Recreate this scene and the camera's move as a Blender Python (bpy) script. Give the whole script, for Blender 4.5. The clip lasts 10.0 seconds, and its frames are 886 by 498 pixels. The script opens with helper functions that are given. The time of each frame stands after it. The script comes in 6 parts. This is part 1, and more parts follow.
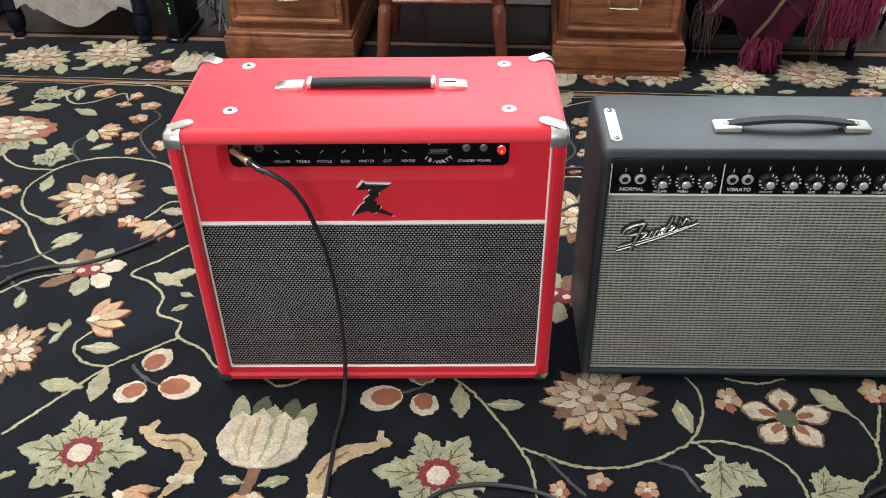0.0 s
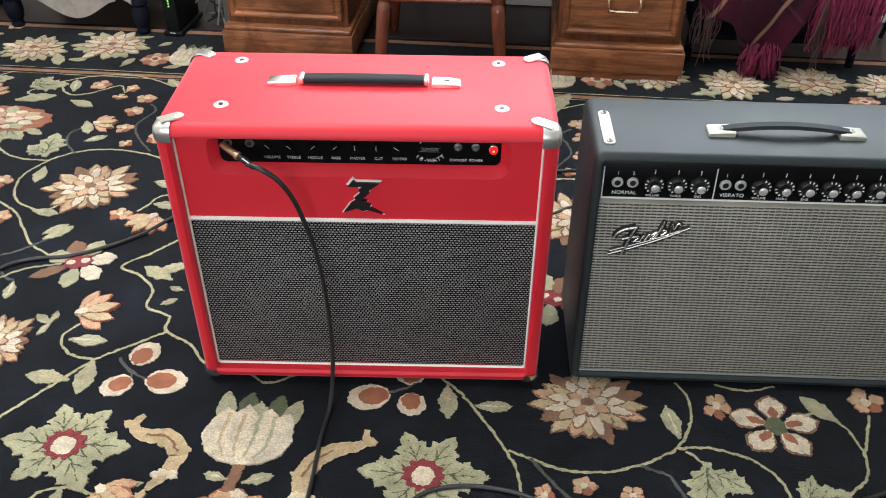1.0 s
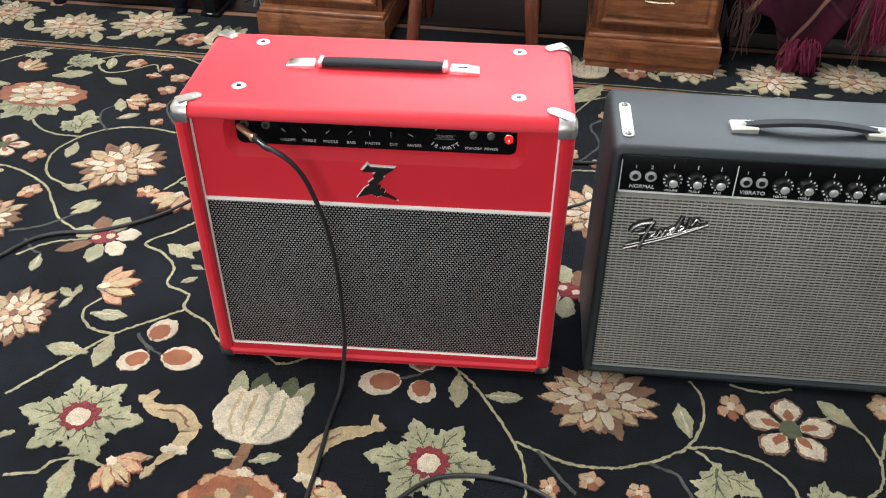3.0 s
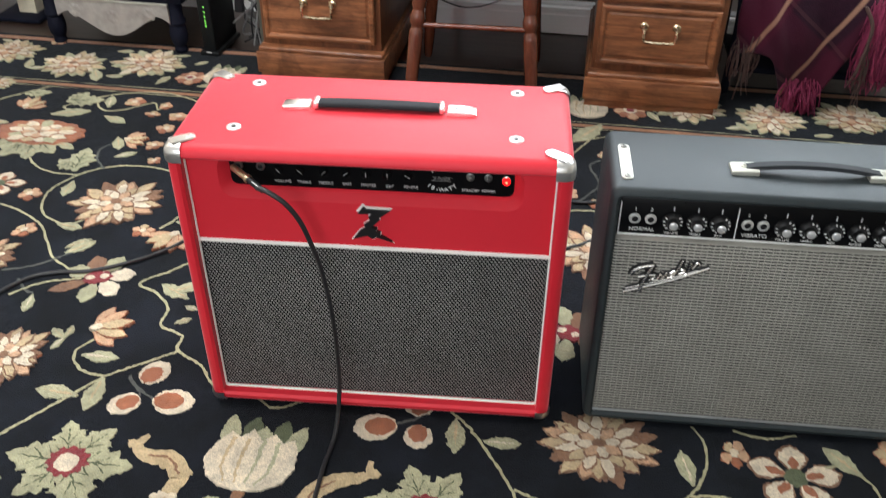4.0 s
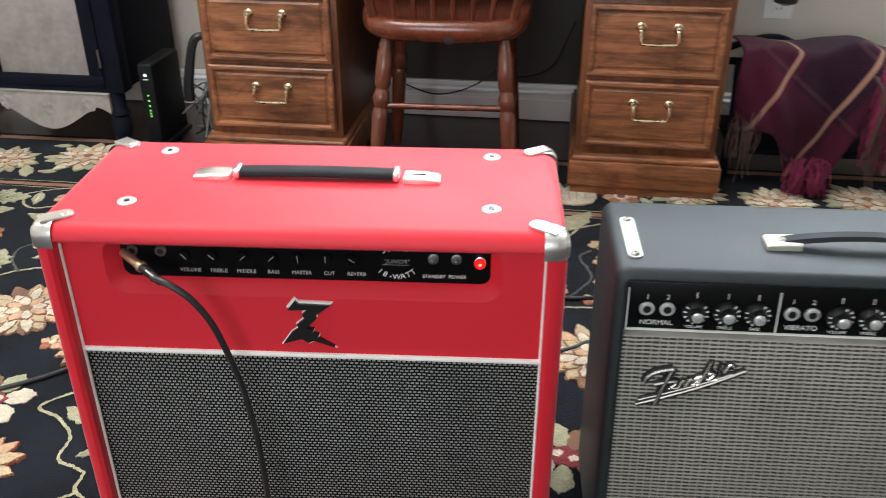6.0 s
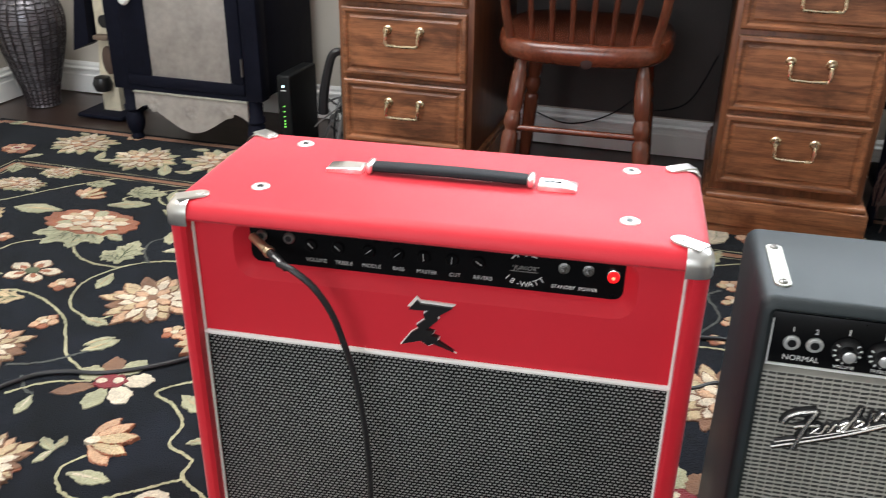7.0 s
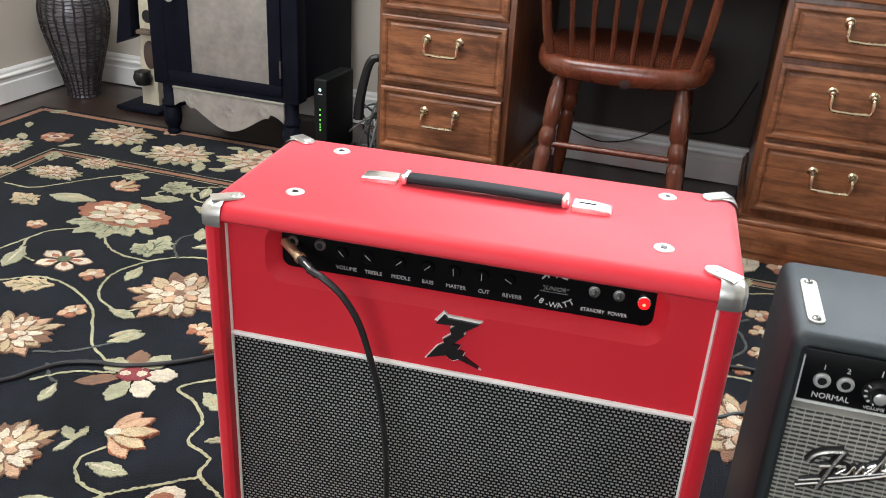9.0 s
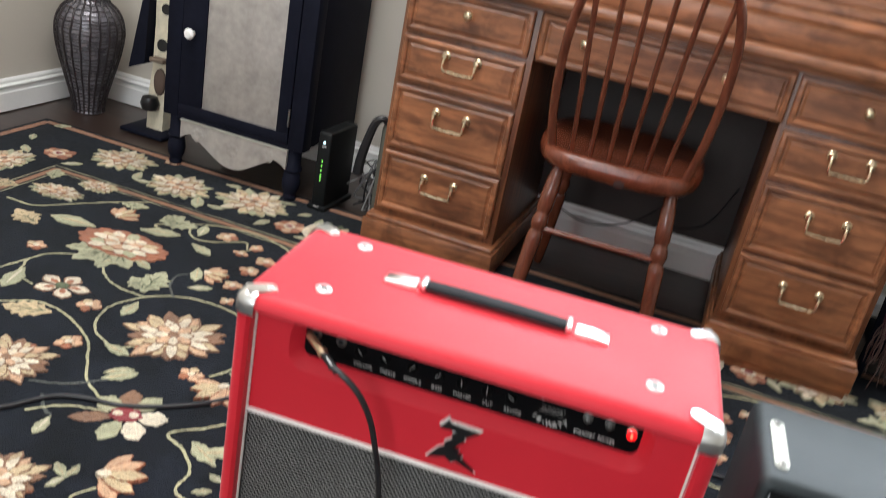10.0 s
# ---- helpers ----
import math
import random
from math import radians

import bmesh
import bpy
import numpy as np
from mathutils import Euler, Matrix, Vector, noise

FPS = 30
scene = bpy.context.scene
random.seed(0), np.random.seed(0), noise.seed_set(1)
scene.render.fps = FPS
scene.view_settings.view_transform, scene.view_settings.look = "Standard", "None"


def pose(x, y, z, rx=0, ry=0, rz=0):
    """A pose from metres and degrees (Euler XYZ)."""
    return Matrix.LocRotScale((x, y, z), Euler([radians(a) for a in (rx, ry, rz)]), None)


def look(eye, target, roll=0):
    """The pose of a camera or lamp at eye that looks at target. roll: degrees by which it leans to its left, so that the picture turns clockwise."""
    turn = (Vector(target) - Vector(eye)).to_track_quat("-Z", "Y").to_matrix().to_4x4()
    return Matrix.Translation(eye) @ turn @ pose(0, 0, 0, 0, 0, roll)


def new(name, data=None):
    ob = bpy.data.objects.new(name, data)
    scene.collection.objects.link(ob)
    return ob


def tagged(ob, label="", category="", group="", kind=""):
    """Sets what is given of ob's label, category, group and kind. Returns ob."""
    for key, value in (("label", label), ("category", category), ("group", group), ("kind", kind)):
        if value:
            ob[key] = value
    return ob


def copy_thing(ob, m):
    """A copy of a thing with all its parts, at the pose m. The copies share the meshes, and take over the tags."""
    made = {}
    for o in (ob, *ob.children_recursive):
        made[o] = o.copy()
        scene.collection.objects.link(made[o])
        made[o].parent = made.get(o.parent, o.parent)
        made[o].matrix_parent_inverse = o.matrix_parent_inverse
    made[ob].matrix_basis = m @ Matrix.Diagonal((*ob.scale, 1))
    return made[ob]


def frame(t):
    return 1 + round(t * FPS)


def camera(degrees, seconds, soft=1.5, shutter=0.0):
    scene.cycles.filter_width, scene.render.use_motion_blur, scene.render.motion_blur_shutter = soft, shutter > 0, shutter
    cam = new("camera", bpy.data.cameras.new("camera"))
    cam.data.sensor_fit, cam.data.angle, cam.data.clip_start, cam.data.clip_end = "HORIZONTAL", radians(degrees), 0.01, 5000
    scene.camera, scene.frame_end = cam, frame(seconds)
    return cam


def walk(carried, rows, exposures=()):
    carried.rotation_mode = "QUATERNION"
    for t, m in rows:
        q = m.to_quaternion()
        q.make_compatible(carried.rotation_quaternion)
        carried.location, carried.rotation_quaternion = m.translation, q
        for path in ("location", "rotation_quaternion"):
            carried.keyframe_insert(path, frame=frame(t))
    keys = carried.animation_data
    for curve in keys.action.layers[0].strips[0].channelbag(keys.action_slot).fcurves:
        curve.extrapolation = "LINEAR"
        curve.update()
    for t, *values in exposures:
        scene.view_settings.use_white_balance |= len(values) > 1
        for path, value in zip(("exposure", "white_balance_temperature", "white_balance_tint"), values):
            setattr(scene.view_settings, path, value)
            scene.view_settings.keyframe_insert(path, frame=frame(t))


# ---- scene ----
cam = camera(54.1, 10.0, soft=0.9, shutter=0.7)
PATH = [
    (0, (0.082, 0.036, 1.072), (-0.086, 1.619, -0.139), -0.8),
    (0.5, (0.082, 0.041, 1.068), (-0.079, 1.622, -0.145), -0.1),
    (1, (0.095, 0.043, 1.067), (-0.071, 1.626, -0.144), 0.5),
    (1.5, (0.156, 0.055, 1.065), (-0.079, 1.619, -0.158), 0.3),
    (2, (0.171, 0.055, 1.061), (-0.101, 1.6, -0.18), 0.1),
    (2.5, (0.146, 0.047, 1.065), (-0.117, 1.591, -0.179), 0.3),
    (3.8, (0.130, 0.072, 1.063), (-0.122, 1.663, -0.126), 0.75),
    (4, (0.136, 0.076, 1.061), (-0.129, 1.677, -0.108), 0.6),
    (4.5, (0.138, 0.099, 1.066), (-0.178, 1.745, -0.026), -0.2),
    (4.8, (0.121, 0.13, 1.054), (-0.161, 1.798, -0.012), -0.2),
    (5, (0.12, 0.149, 1.05), (-0.037, 1.867, 0.037), -0.4),
    (5.2, (0.118, 0.171, 1.046), (-0.033, 1.898, 0.049), -0.1),
    (6.3, (0.132, 0.321, 0.863), (-0.185, 2.073, -0.048), 0.6),
    (6.5, (0.121, 0.304, 0.865), (-0.246, 2.061, -0.016), 1.2),
    (7, (0.108, 0.311, 0.846), (-0.401, 2.034, -0.033), 0.9),
    (7.5, (0.109, 0.318, 0.841), (-0.433, 2.023, -0.053), 0.9),
    (8, (0.106, 0.319, 0.848), (-0.449, 2.022, -0.042), 1.7),
    (8.5, (0.105, 0.315, 0.847), (-0.457, 2.021, -0.033), 2.8),
    (9, (0.1, 0.314, 0.851), (-0.466, 2.027, -0.013), 3.4),
    (9.5, (0.093, 0.3, 0.866), (-0.463, 2.025, 0.021), 6.9),
    (10, (0.042, 0.253, 0.964), (-0.459, 2.019, 0.169), 11.3),
]
walk(cam, [(t, look(eye, target, roll)) for t, eye, target, roll in PATH])

# ---- world and lights ----
world = bpy.data.worlds.new("world")
scene.world = world
world.use_nodes = True
sky = world.node_tree.nodes.new("ShaderNodeTexSky")
sky.sky_type, sky.sun_disc = "NISHITA", False
sky.sun_elevation, sky.sun_rotation = radians(40), radians(200)
world.node_tree.links.new(sky.outputs[0], world.node_tree.nodes["Background"].inputs[0])
world.node_tree.nodes["Background"].inputs[1].default_value = 0.1


def area_lamp(name, m, sx, sy, watts, colour):
    data = bpy.data.lights.new(name, "AREA")
    data.shape, data.size, data.size_y, data.energy, data.color = "RECTANGLE", sx, sy, watts, colour
    ob = new(name, data)
    ob.matrix_world = m
    return ob


CEIL = 2.44
area_lamp("ceiling_lamp_light", look((-0.95, 1.25, CEIL - 0.07), (-0.95, 1.25, 0)), 1.5, 1.5, 58, (1.0, 0.98, 0.97))
area_lamp("north_window_daylight", look((0.52, 2.795, 1.60), (0.45, 0.0, 0.9)), 2.5, 0.98, 82, (0.84, 0.93, 1.0))
# fill from the south, an added source that brightens the fronts
area_lamp("window_daylight", look((-0.4, -2.19, 1.45), (-0.4, 1.0, 1.0)), 1.9, 1.3, 53, (0.90, 0.95, 1.0))
scene.view_settings.exposure = 0.0


# ---- materials ----
def base_nodes(name, rough, metal=0.0):
    m = bpy.data.materials.new(name)
    m.use_nodes = True
    b = m.node_tree.nodes["Principled BSDF"]
    b.inputs["Roughness"].default_value, b.inputs["Metallic"].default_value = rough, metal
    return m, m.node_tree.nodes, m.node_tree.links, b


def ramp(nodes, stops):
    r = nodes.new("ShaderNodeValToRGB")
    while len(r.color_ramp.elements) < len(stops):
        r.color_ramp.elements.new(0.5)
    for e, (p, c) in zip(r.color_ramp.elements, stops):
        e.position, e.color = p, (*c, 1)
    return r


def noise_node(nodes, links, vec, scale, detail=4.0, rough=0.55):
    n = nodes.new("ShaderNodeTexNoise")
    n.inputs["Scale"].default_value, n.inputs["Detail"].default_value, n.inputs["Roughness"].default_value = scale, detail, rough
    if vec is not None:
        links.new(vec, n.inputs["Vector"])
    return n


def coords(nodes, links, scale=(1, 1, 1), turn=(0, 0, 0)):
    tc, mp = nodes.new("ShaderNodeTexCoord"), nodes.new("ShaderNodeMapping")
    mp.inputs["Scale"].default_value = scale
    mp.inputs["Rotation"].default_value = turn
    links.new(tc.outputs["Object"], mp.inputs["Vector"])
    return mp.outputs[0]


def shade(c, k):
    return tuple(min(1.0, v * k) for v in c)


def surface(name, c, rough, metal=0.0, vary=0.12, scale=9.0, fine=220.0, bump=0.15, dist=0.001, rough_vary=0.1, spec=None, tint=None):
    """A plain surface: slow and fine variation of colour, of gloss and of relief."""
    m, nodes, links, b = base_nodes(name, rough, metal)
    v = coords(nodes, links)
    slow, quick = noise_node(nodes, links, v, scale, 5), noise_node(nodes, links, v, fine, 3)
    mix = nodes.new("ShaderNodeMixRGB")
    mix.inputs[0].default_value = 0.35
    links.new(slow.outputs[0], mix.inputs[1])
    links.new(quick.outputs[0], mix.inputs[2])
    r = ramp(nodes, [(0.3, shade(c, 1 - vary)), (0.7, shade(tint or c, 1 + vary))])
    links.new(mix.outputs[0], r.inputs[0])
    links.new(r.outputs[0], b.inputs["Base Color"])
    mr = nodes.new("ShaderNodeMapRange")
    mr.inputs["To Min"].default_value, mr.inputs["To Max"].default_value = max(0.03, rough - rough_vary), min(1, rough + rough_vary)
    links.new(slow.outputs[0], mr.inputs["Value"])
    links.new(mr.outputs[0], b.inputs["Roughness"])
    bp = nodes.new("ShaderNodeBump")
    bp.inputs["Strength"].default_value, bp.inputs["Distance"].default_value = bump, dist
    links.new(quick.outputs[0], bp.inputs["Height"])
    links.new(bp.outputs[0], b.inputs["Normal"])
    if spec is not None:
        b.inputs["Specular IOR Level"].default_value = spec
    return m


def wool(name, c, sheen=0.2, deep=0.58, mottle=0.25):
    """Cut pile: tufts as fine relief, uneven dye."""
    m, nodes, links, b = base_nodes(name, 0.95)
    v = coords(nodes, links)
    slow, tuft = noise_node(nodes, links, v, 45, 6, 0.75), noise_node(nodes, links, v, 380, 2, 0.7)
    mix = nodes.new("ShaderNodeMixRGB")
    mix.inputs[0].default_value = 0.5
    links.new(slow.outputs[0], mix.inputs[1])
    links.new(tuft.outputs[0], mix.inputs[2])
    r = ramp(nodes, [(0.34, shade(c, deep)), (0.5, shade(c, 0.94)), (0.66, shade(c, 1.38))])
    links.new(mix.outputs[0], r.inputs[0])
    worn = noise_node(nodes, links, v, 7, 5, 0.7)
    wr = ramp(nodes, [(0.32, (1 - mottle,) * 3), (0.52, (1, 1, 1)), (0.70, (1 + mottle,) * 3)])
    links.new(worn.outputs[0], wr.inputs[0])
    mul = nodes.new("ShaderNodeMixRGB")
    mul.blend_type = "MULTIPLY"
    mul.inputs[0].default_value = 1.0
    links.new(r.outputs[0], mul.inputs[1])
    links.new(wr.outputs[0], mul.inputs[2])
    links.new(mul.outputs[0], b.inputs["Base Color"])
    b.inputs["Specular IOR Level"].default_value = 0.1
    b.inputs["Sheen Weight"].default_value = sheen
    b.inputs["Sheen Roughness"].default_value = 0.6
    b.inputs["Sheen Tint"].default_value = (0.85, 0.93, 1.0, 1)
    bp = nodes.new("ShaderNodeBump")
    bp.inputs["Strength"].default_value, bp.inputs["Distance"].default_value = 1.0, 0.004
    links.new(tuft.outputs[0], bp.inputs["Height"])
    links.new(bp.outputs[0], b.inputs["Normal"])
    return m


def wood(name, dark, light, axis, rough=0.38, grain=1.0, coat=0.15, figure=0.0):
    """Stained wood with the grain along one axis (0 x, 1 y, 2 z); each piece takes its own cut."""
    m, nodes, links, b = base_nodes(name, rough)
    s = [26.0 * grain] * 3
    s[axis] = 2.2 * grain
    tc, mp, info = nodes.new("ShaderNodeTexCoord"), nodes.new("ShaderNodeMapping"), nodes.new("ShaderNodeObjectInfo")
    mp.inputs["Scale"].default_value = s
    shift = nodes.new("ShaderNodeMath")
    shift.operation = "MULTIPLY"
    shift.inputs[1].default_value = 37.0
    links.new(info.outputs["Random"], shift.inputs[0])
    links.new(tc.outputs["Object"], mp.inputs["Vector"])
    links.new(shift.outputs[0], mp.inputs["Location"])
    n1 = noise_node(nodes, links, mp.outputs[0], 1.0, 6, 0.6)
    n1.inputs["Distortion"].default_value = 1.3
    n2 = noise_node(nodes, links, mp.outputs[0], 7.0, 4, 0.7)
    mix = nodes.new("ShaderNodeMixRGB")
    mix.inputs[0].default_value = 0.38
    links.new(n1.outputs[0], mix.inputs[1])
    links.new(n2.outputs[0], mix.inputs[2])
    mid = tuple((a + c) / 2 for a, c in zip(dark, light))
    r = ramp(nodes, [(0.33, dark), (0.5, mid), (0.66, light)])
    links.new(mix.outputs[0], r.inputs[0])
    if figure:
        # slow wavy figure and dark knots across the boards
        s2 = nodes.new("ShaderNodeMapping")
        s2.inputs["Scale"].default_value = [c * (2.2 if k == axis else 0.34) for k, c in enumerate(s)]
        links.new(tc.outputs["Object"], s2.inputs["Vector"])
        links.new(shift.outputs[0], s2.inputs["Location"])
        n3 = noise_node(nodes, links, s2.outputs[0], 1.0, 5, 0.65)
        n3.inputs["Distortion"].default_value = 2.2
        fr = ramp(nodes, [(0.36, (1 - figure, 1 - figure * 1.1, 1 - figure * 1.1)), (0.5, (1, 1, 1)), (0.68, (1.25, 1.2, 1.15))])
        links.new(n3.outputs[0], fr.inputs[0])
        mul = nodes.new("ShaderNodeMixRGB")
        mul.blend_type = "MULTIPLY"
        mul.inputs[0].default_value = 1.0
        links.new(r.outputs[0], mul.inputs[1])
        links.new(fr.outputs[0], mul.inputs[2])
        links.new(mul.outputs[0], b.inputs["Base Color"])
    else:
        links.new(r.outputs[0], b.inputs["Base Color"])
    b.inputs["Coat Weight"].default_value, b.inputs["Coat Roughness"].default_value = coat, 0.25
    bp = nodes.new("ShaderNodeBump")
    bp.inputs["Strength"].default_value, bp.inputs["Distance"].default_value = 0.2, 0.0006
    links.new(n2.outputs[0], bp.inputs["Height"])
    links.new(bp.outputs[0], b.inputs["Normal"])
    return m


def woven(name, thread, gap, width, height, mortar, offset, rough=0.6, thread2=None, wide=1.0, rounded=0.12):
    """Speaker cloth in the x-z plane: short threads in rows with gaps between."""
    m, nodes, links, b = base_nodes(name, rough)
    tc, sep, com = nodes.new("ShaderNodeTexCoord"), nodes.new("ShaderNodeSeparateXYZ"), nodes.new("ShaderNodeCombineXYZ")
    links.new(tc.outputs["Object"], sep.inputs[0])
    links.new(sep.outputs[0], com.inputs[0])
    links.new(sep.outputs[2], com.inputs[1])
    mp = nodes.new("ShaderNodeMapping")
    mp.inputs["Scale"].default_value = (wide, 1, 1)
    # hand-loomed unevenness: the threads wander a little
    wander = noise_node(nodes, links, com.outputs[0], 85, 2)
    push = nodes.new("ShaderNodeVectorMath")
    push.operation = "MULTIPLY_ADD"
    push.inputs[1].default_value = (0.0022, 0.0022, 0.0)
    links.new(wander.outputs["Color"], push.inputs[0])
    links.new(com.outputs[0], push.inputs[2])
    links.new(push.outputs[0], mp.inputs[0])
    br = nodes.new("ShaderNodeTexBrick")
    br.offset, br.offset_frequency, br.squash = offset, 2, 1.0
    br.inputs["Scale"].default_value = 1.0
    br.inputs["Brick Width"].default_value, br.inputs["Row Height"].default_value = width * wide, height
    br.inputs["Mortar Size"].default_value, br.inputs["Mortar Smooth"].default_value = mortar, rounded
    br.inputs["Color1"].default_value = (*thread, 1)
    br.inputs["Color2"].default_value = (*(thread2 or shade(thread, 0.8)), 1)
    br.inputs["Mortar"].default_value = (*gap, 1)
    links.new(mp.outputs[0], br.inputs["Vector"])
    dirt = noise_node(nodes, links, com.outputs[0], 14, 5)
    dr = ramp(nodes, [(0.3, (0.82, 0.82, 0.82)), (0.7, (1, 1, 1))])
    links.new(dirt.outputs[0], dr.inputs[0])
    mul = nodes.new("ShaderNodeMixRGB")
    mul.blend_type = "MULTIPLY"
    mul.inputs[0].default_value = 1.0
    links.new(br.outputs["Color"], mul.inputs[1])
    links.new(dr.outputs[0], mul.inputs[2])
    links.new(mul.outputs[0], b.inputs["Base Color"])
    b.inputs["Specular IOR Level"].default_value = 0.12
    bp = nodes.new("ShaderNodeBump")
    bp.invert = True
    bp.inputs["Strength"].default_value, bp.inputs["Distance"].default_value = 0.5, 0.0008
    links.new(br.outputs["Fac"], bp.inputs["Height"])
    links.new(bp.outputs[0], b.inputs["Normal"])
    return m


def glow(name, c, strength):
    m, nodes, links, b = base_nodes(name, 0.2)
    b.inputs["Base Color"].default_value = (*c, 1)
    b.inputs["Emission Color"].default_value = (*c, 1)
    b.inputs["Emission Strength"].default_value = strength
    return m


RED = surface("red_vinyl", (0.68, 0.015, 0.032), 0.54, vary=0.05, scale=6, fine=900, bump=0.22, dist=0.0006, spec=0.5)
BLACK_VINYL = surface("black_tolex", (0.015, 0.022, 0.0245), 0.50, vary=0.15, scale=7, fine=700, bump=0.40, dist=0.0008, spec=0.44)
for vinyl, weight, tint in ((RED, 0.26, (1.0, 0.82, 0.88, 1)), (BLACK_VINYL, 0.03, (0.72, 0.95, 1.0, 1))):
    skin = vinyl.node_tree.nodes["Principled BSDF"]
    skin.inputs["Sheen Weight"].default_value, skin.inputs["Sheen Roughness"].default_value = weight, 0.35
    skin.inputs["Sheen Tint"].default_value = tint
BLACK_PLASTIC = surface("black_plastic", (0.012, 0.012, 0.013), 0.35, bump=0.05)
MATT_BLACK = surface("matt_black", (0.003, 0.003, 0.0034), 0.75, bump=0.02, spec=0.08)
BLACK_PANEL = surface("black_panel", (0.004, 0.004, 0.0045), 0.3, bump=0.02, fine=400, spec=0.15)
RUBBER = surface("black_rubber", (0.014, 0.014, 0.016), 0.45, bump=0.1, fine=500)
ALU = surface("spun_aluminium", (0.72, 0.72, 0.70), 0.32, 0.45, vary=0.06)
CAP_METAL = surface("bright_cap", (0.80, 0.81, 0.81), 0.26, 0.6, vary=0.04)
LEATHER = surface("handle_leather", (0.010, 0.012, 0.015), 0.62, bump=0.3, fine=600, spec=0.25)
WHITE_PIPE = surface("cream_piping", (0.88, 0.85, 0.81), 0.45, vary=0.06)
WHITE_INK = surface("white_ink", (0.8, 0.8, 0.78), 0.5, vary=0.03)
CHROME = surface("chrome", (0.82, 0.80, 0.77), 0.24, 1.0, vary=0.05, bump=0.04, fine=120, rough_vary=0.06)
POLISHED = surface("polished_nickel", (0.92, 0.91, 0.89), 0.30, 1.0, vary=0.04, bump=0.05, fine=40, rough_vary=0.05)
NICKEL = surface("worn_nickel", (0.46, 0.46, 0.40), 0.5, 0.5, vary=0.12, scale=40, bump=0.08, rough_vary=0.1)
BRASS = surface("aged_brass", (0.72, 0.60, 0.40), 0.27, 1.0, vary=0.15, scale=60, bump=0.08)
STEEL = surface("dull_steel", (0.30, 0.295, 0.28), 0.35, 1.0, vary=0.15)
CLOTH_Z = woven("dark_grille_cloth", (0.40, 0.395, 0.385), (0.004, 0.004, 0.005), 0.0056, 0.0042, 0.00135, 0.5, rounded=0.45)
CLOTH_F = woven("silver_grille_cloth", (0.040, 0.040, 0.037), (0.375, 0.365, 0.325), 0.0091, 0.0051, 0.0015, 0.0, thread2=(0.070, 0.070, 0.064), wide=2.6, rounded=0.3)
OAK = wood("oak_drawer", (0.062, 0.022, 0.0105), (0.41, 0.165, 0.072), 0, figure=0.38)
OAK_V = wood("oak_upright", (0.055, 0.019, 0.009), (0.27, 0.105, 0.045), 2)
CHERRY = wood("chair_wood", (0.065, 0.017, 0.009), (0.190, 0.057, 0.029), 2, rough=0.26, grain=0.8, coat=0.4)
CHERRY_X = wood("chair_wood_seat", (0.075, 0.018, 0.009), (0.21, 0.055, 0.026), 1, rough=0.25, grain=0.8, coat=0.45)
FLOOR_WOOD = wood("dark_floor_wood", (0.018, 0.011, 0.009), (0.055, 0.034, 0.026), 0, rough=0.33, coat=0.2)
BLACK_PAINT = surface("black_paint", (0.0075, 0.0085, 0.016), 0.6, vary=0.3, bump=0.12, fine=60, dist=0.002, spec=0.07)
TIN = surface("pewter_tin", (0.385, 0.36, 0.335), 0.5, 0.25, vary=0.26, scale=14, fine=60, bump=0.2, dist=0.002)
WALL = surface("taupe_wall", (0.54, 0.50, 0.435), 0.85, vary=0.03, scale=3, fine=160, bump=0.15)
CEILING = surface("white_ceiling", (0.78, 0.77, 0.74), 0.9, vary=0.03, fine=60, bump=0.3, dist=0.003)
TRIM = surface("white_trim", (0.82, 0.82, 0.80), 0.45, vary=0.04, bump=0.05)
CREAM_PAINT = surface("distressed_cream", (0.66, 0.60, 0.46), 0.7, vary=0.2, scale=25, fine=120, bump=0.25)
WICKER = surface("dark_wicker", (0.026, 0.020, 0.022), 0.40, vary=0.3, scale=40, bump=0.3)
SILVER_LINER = surface("vase_liner", (0.21, 0.20, 0.22), 0.28, 0.3, vary=0.45, scale=18, bump=0.2)
OLIVE = surface("olive_fabric", (0.10, 0.10, 0.080), 0.85, vary=0.2, bump=0.3)
PLASTIC_GREY = surface("grey_cable", (0.20, 0.20, 0.20), 0.5)
W_GROUND = wool("wool_midnight", (0.0062, 0.0078, 0.0126), 0.05, 0.25, mottle=0.75)
W_SAGE = wool("wool_sage", (0.429, 0.418, 0.259))
W_CREAM = wool("wool_cream", (0.715, 0.621, 0.468))
W_GOLD = wool("wool_gold", (0.561, 0.429, 0.248))
W_RUST = wool("wool_rust", (0.37, 0.125, 0.055))
W_PEACH = wool("wool_peach", (0.616, 0.38, 0.226))
W_BROWN = wool("wool_brown", (0.25, 0.125, 0.065))
W_WINE = wool("wool_wine", (0.25, 0.025, 0.03))
W_MOSS = wool("wool_moss", (0.115, 0.135, 0.075), 0.1)
W_GREY = wool("wool_grey", (0.09, 0.095, 0.085), 0.1)
W_VINE = wool("wool_vine", (0.451, 0.424, 0.248))
W_BORDER = wool("wool_border", (0.34, 0.15, 0.07))
WOOLS = [W_SAGE, W_CREAM, W_GOLD, W_RUST, W_PEACH, W_BROWN, W_WINE, W_MOSS, W_GREY, W_BORDER, W_VINE]
SAGE, CREAM, GOLD, RUST, PEACH, BROWN, WINE, MOSS, GREY, BORDER, VINE = range(11)


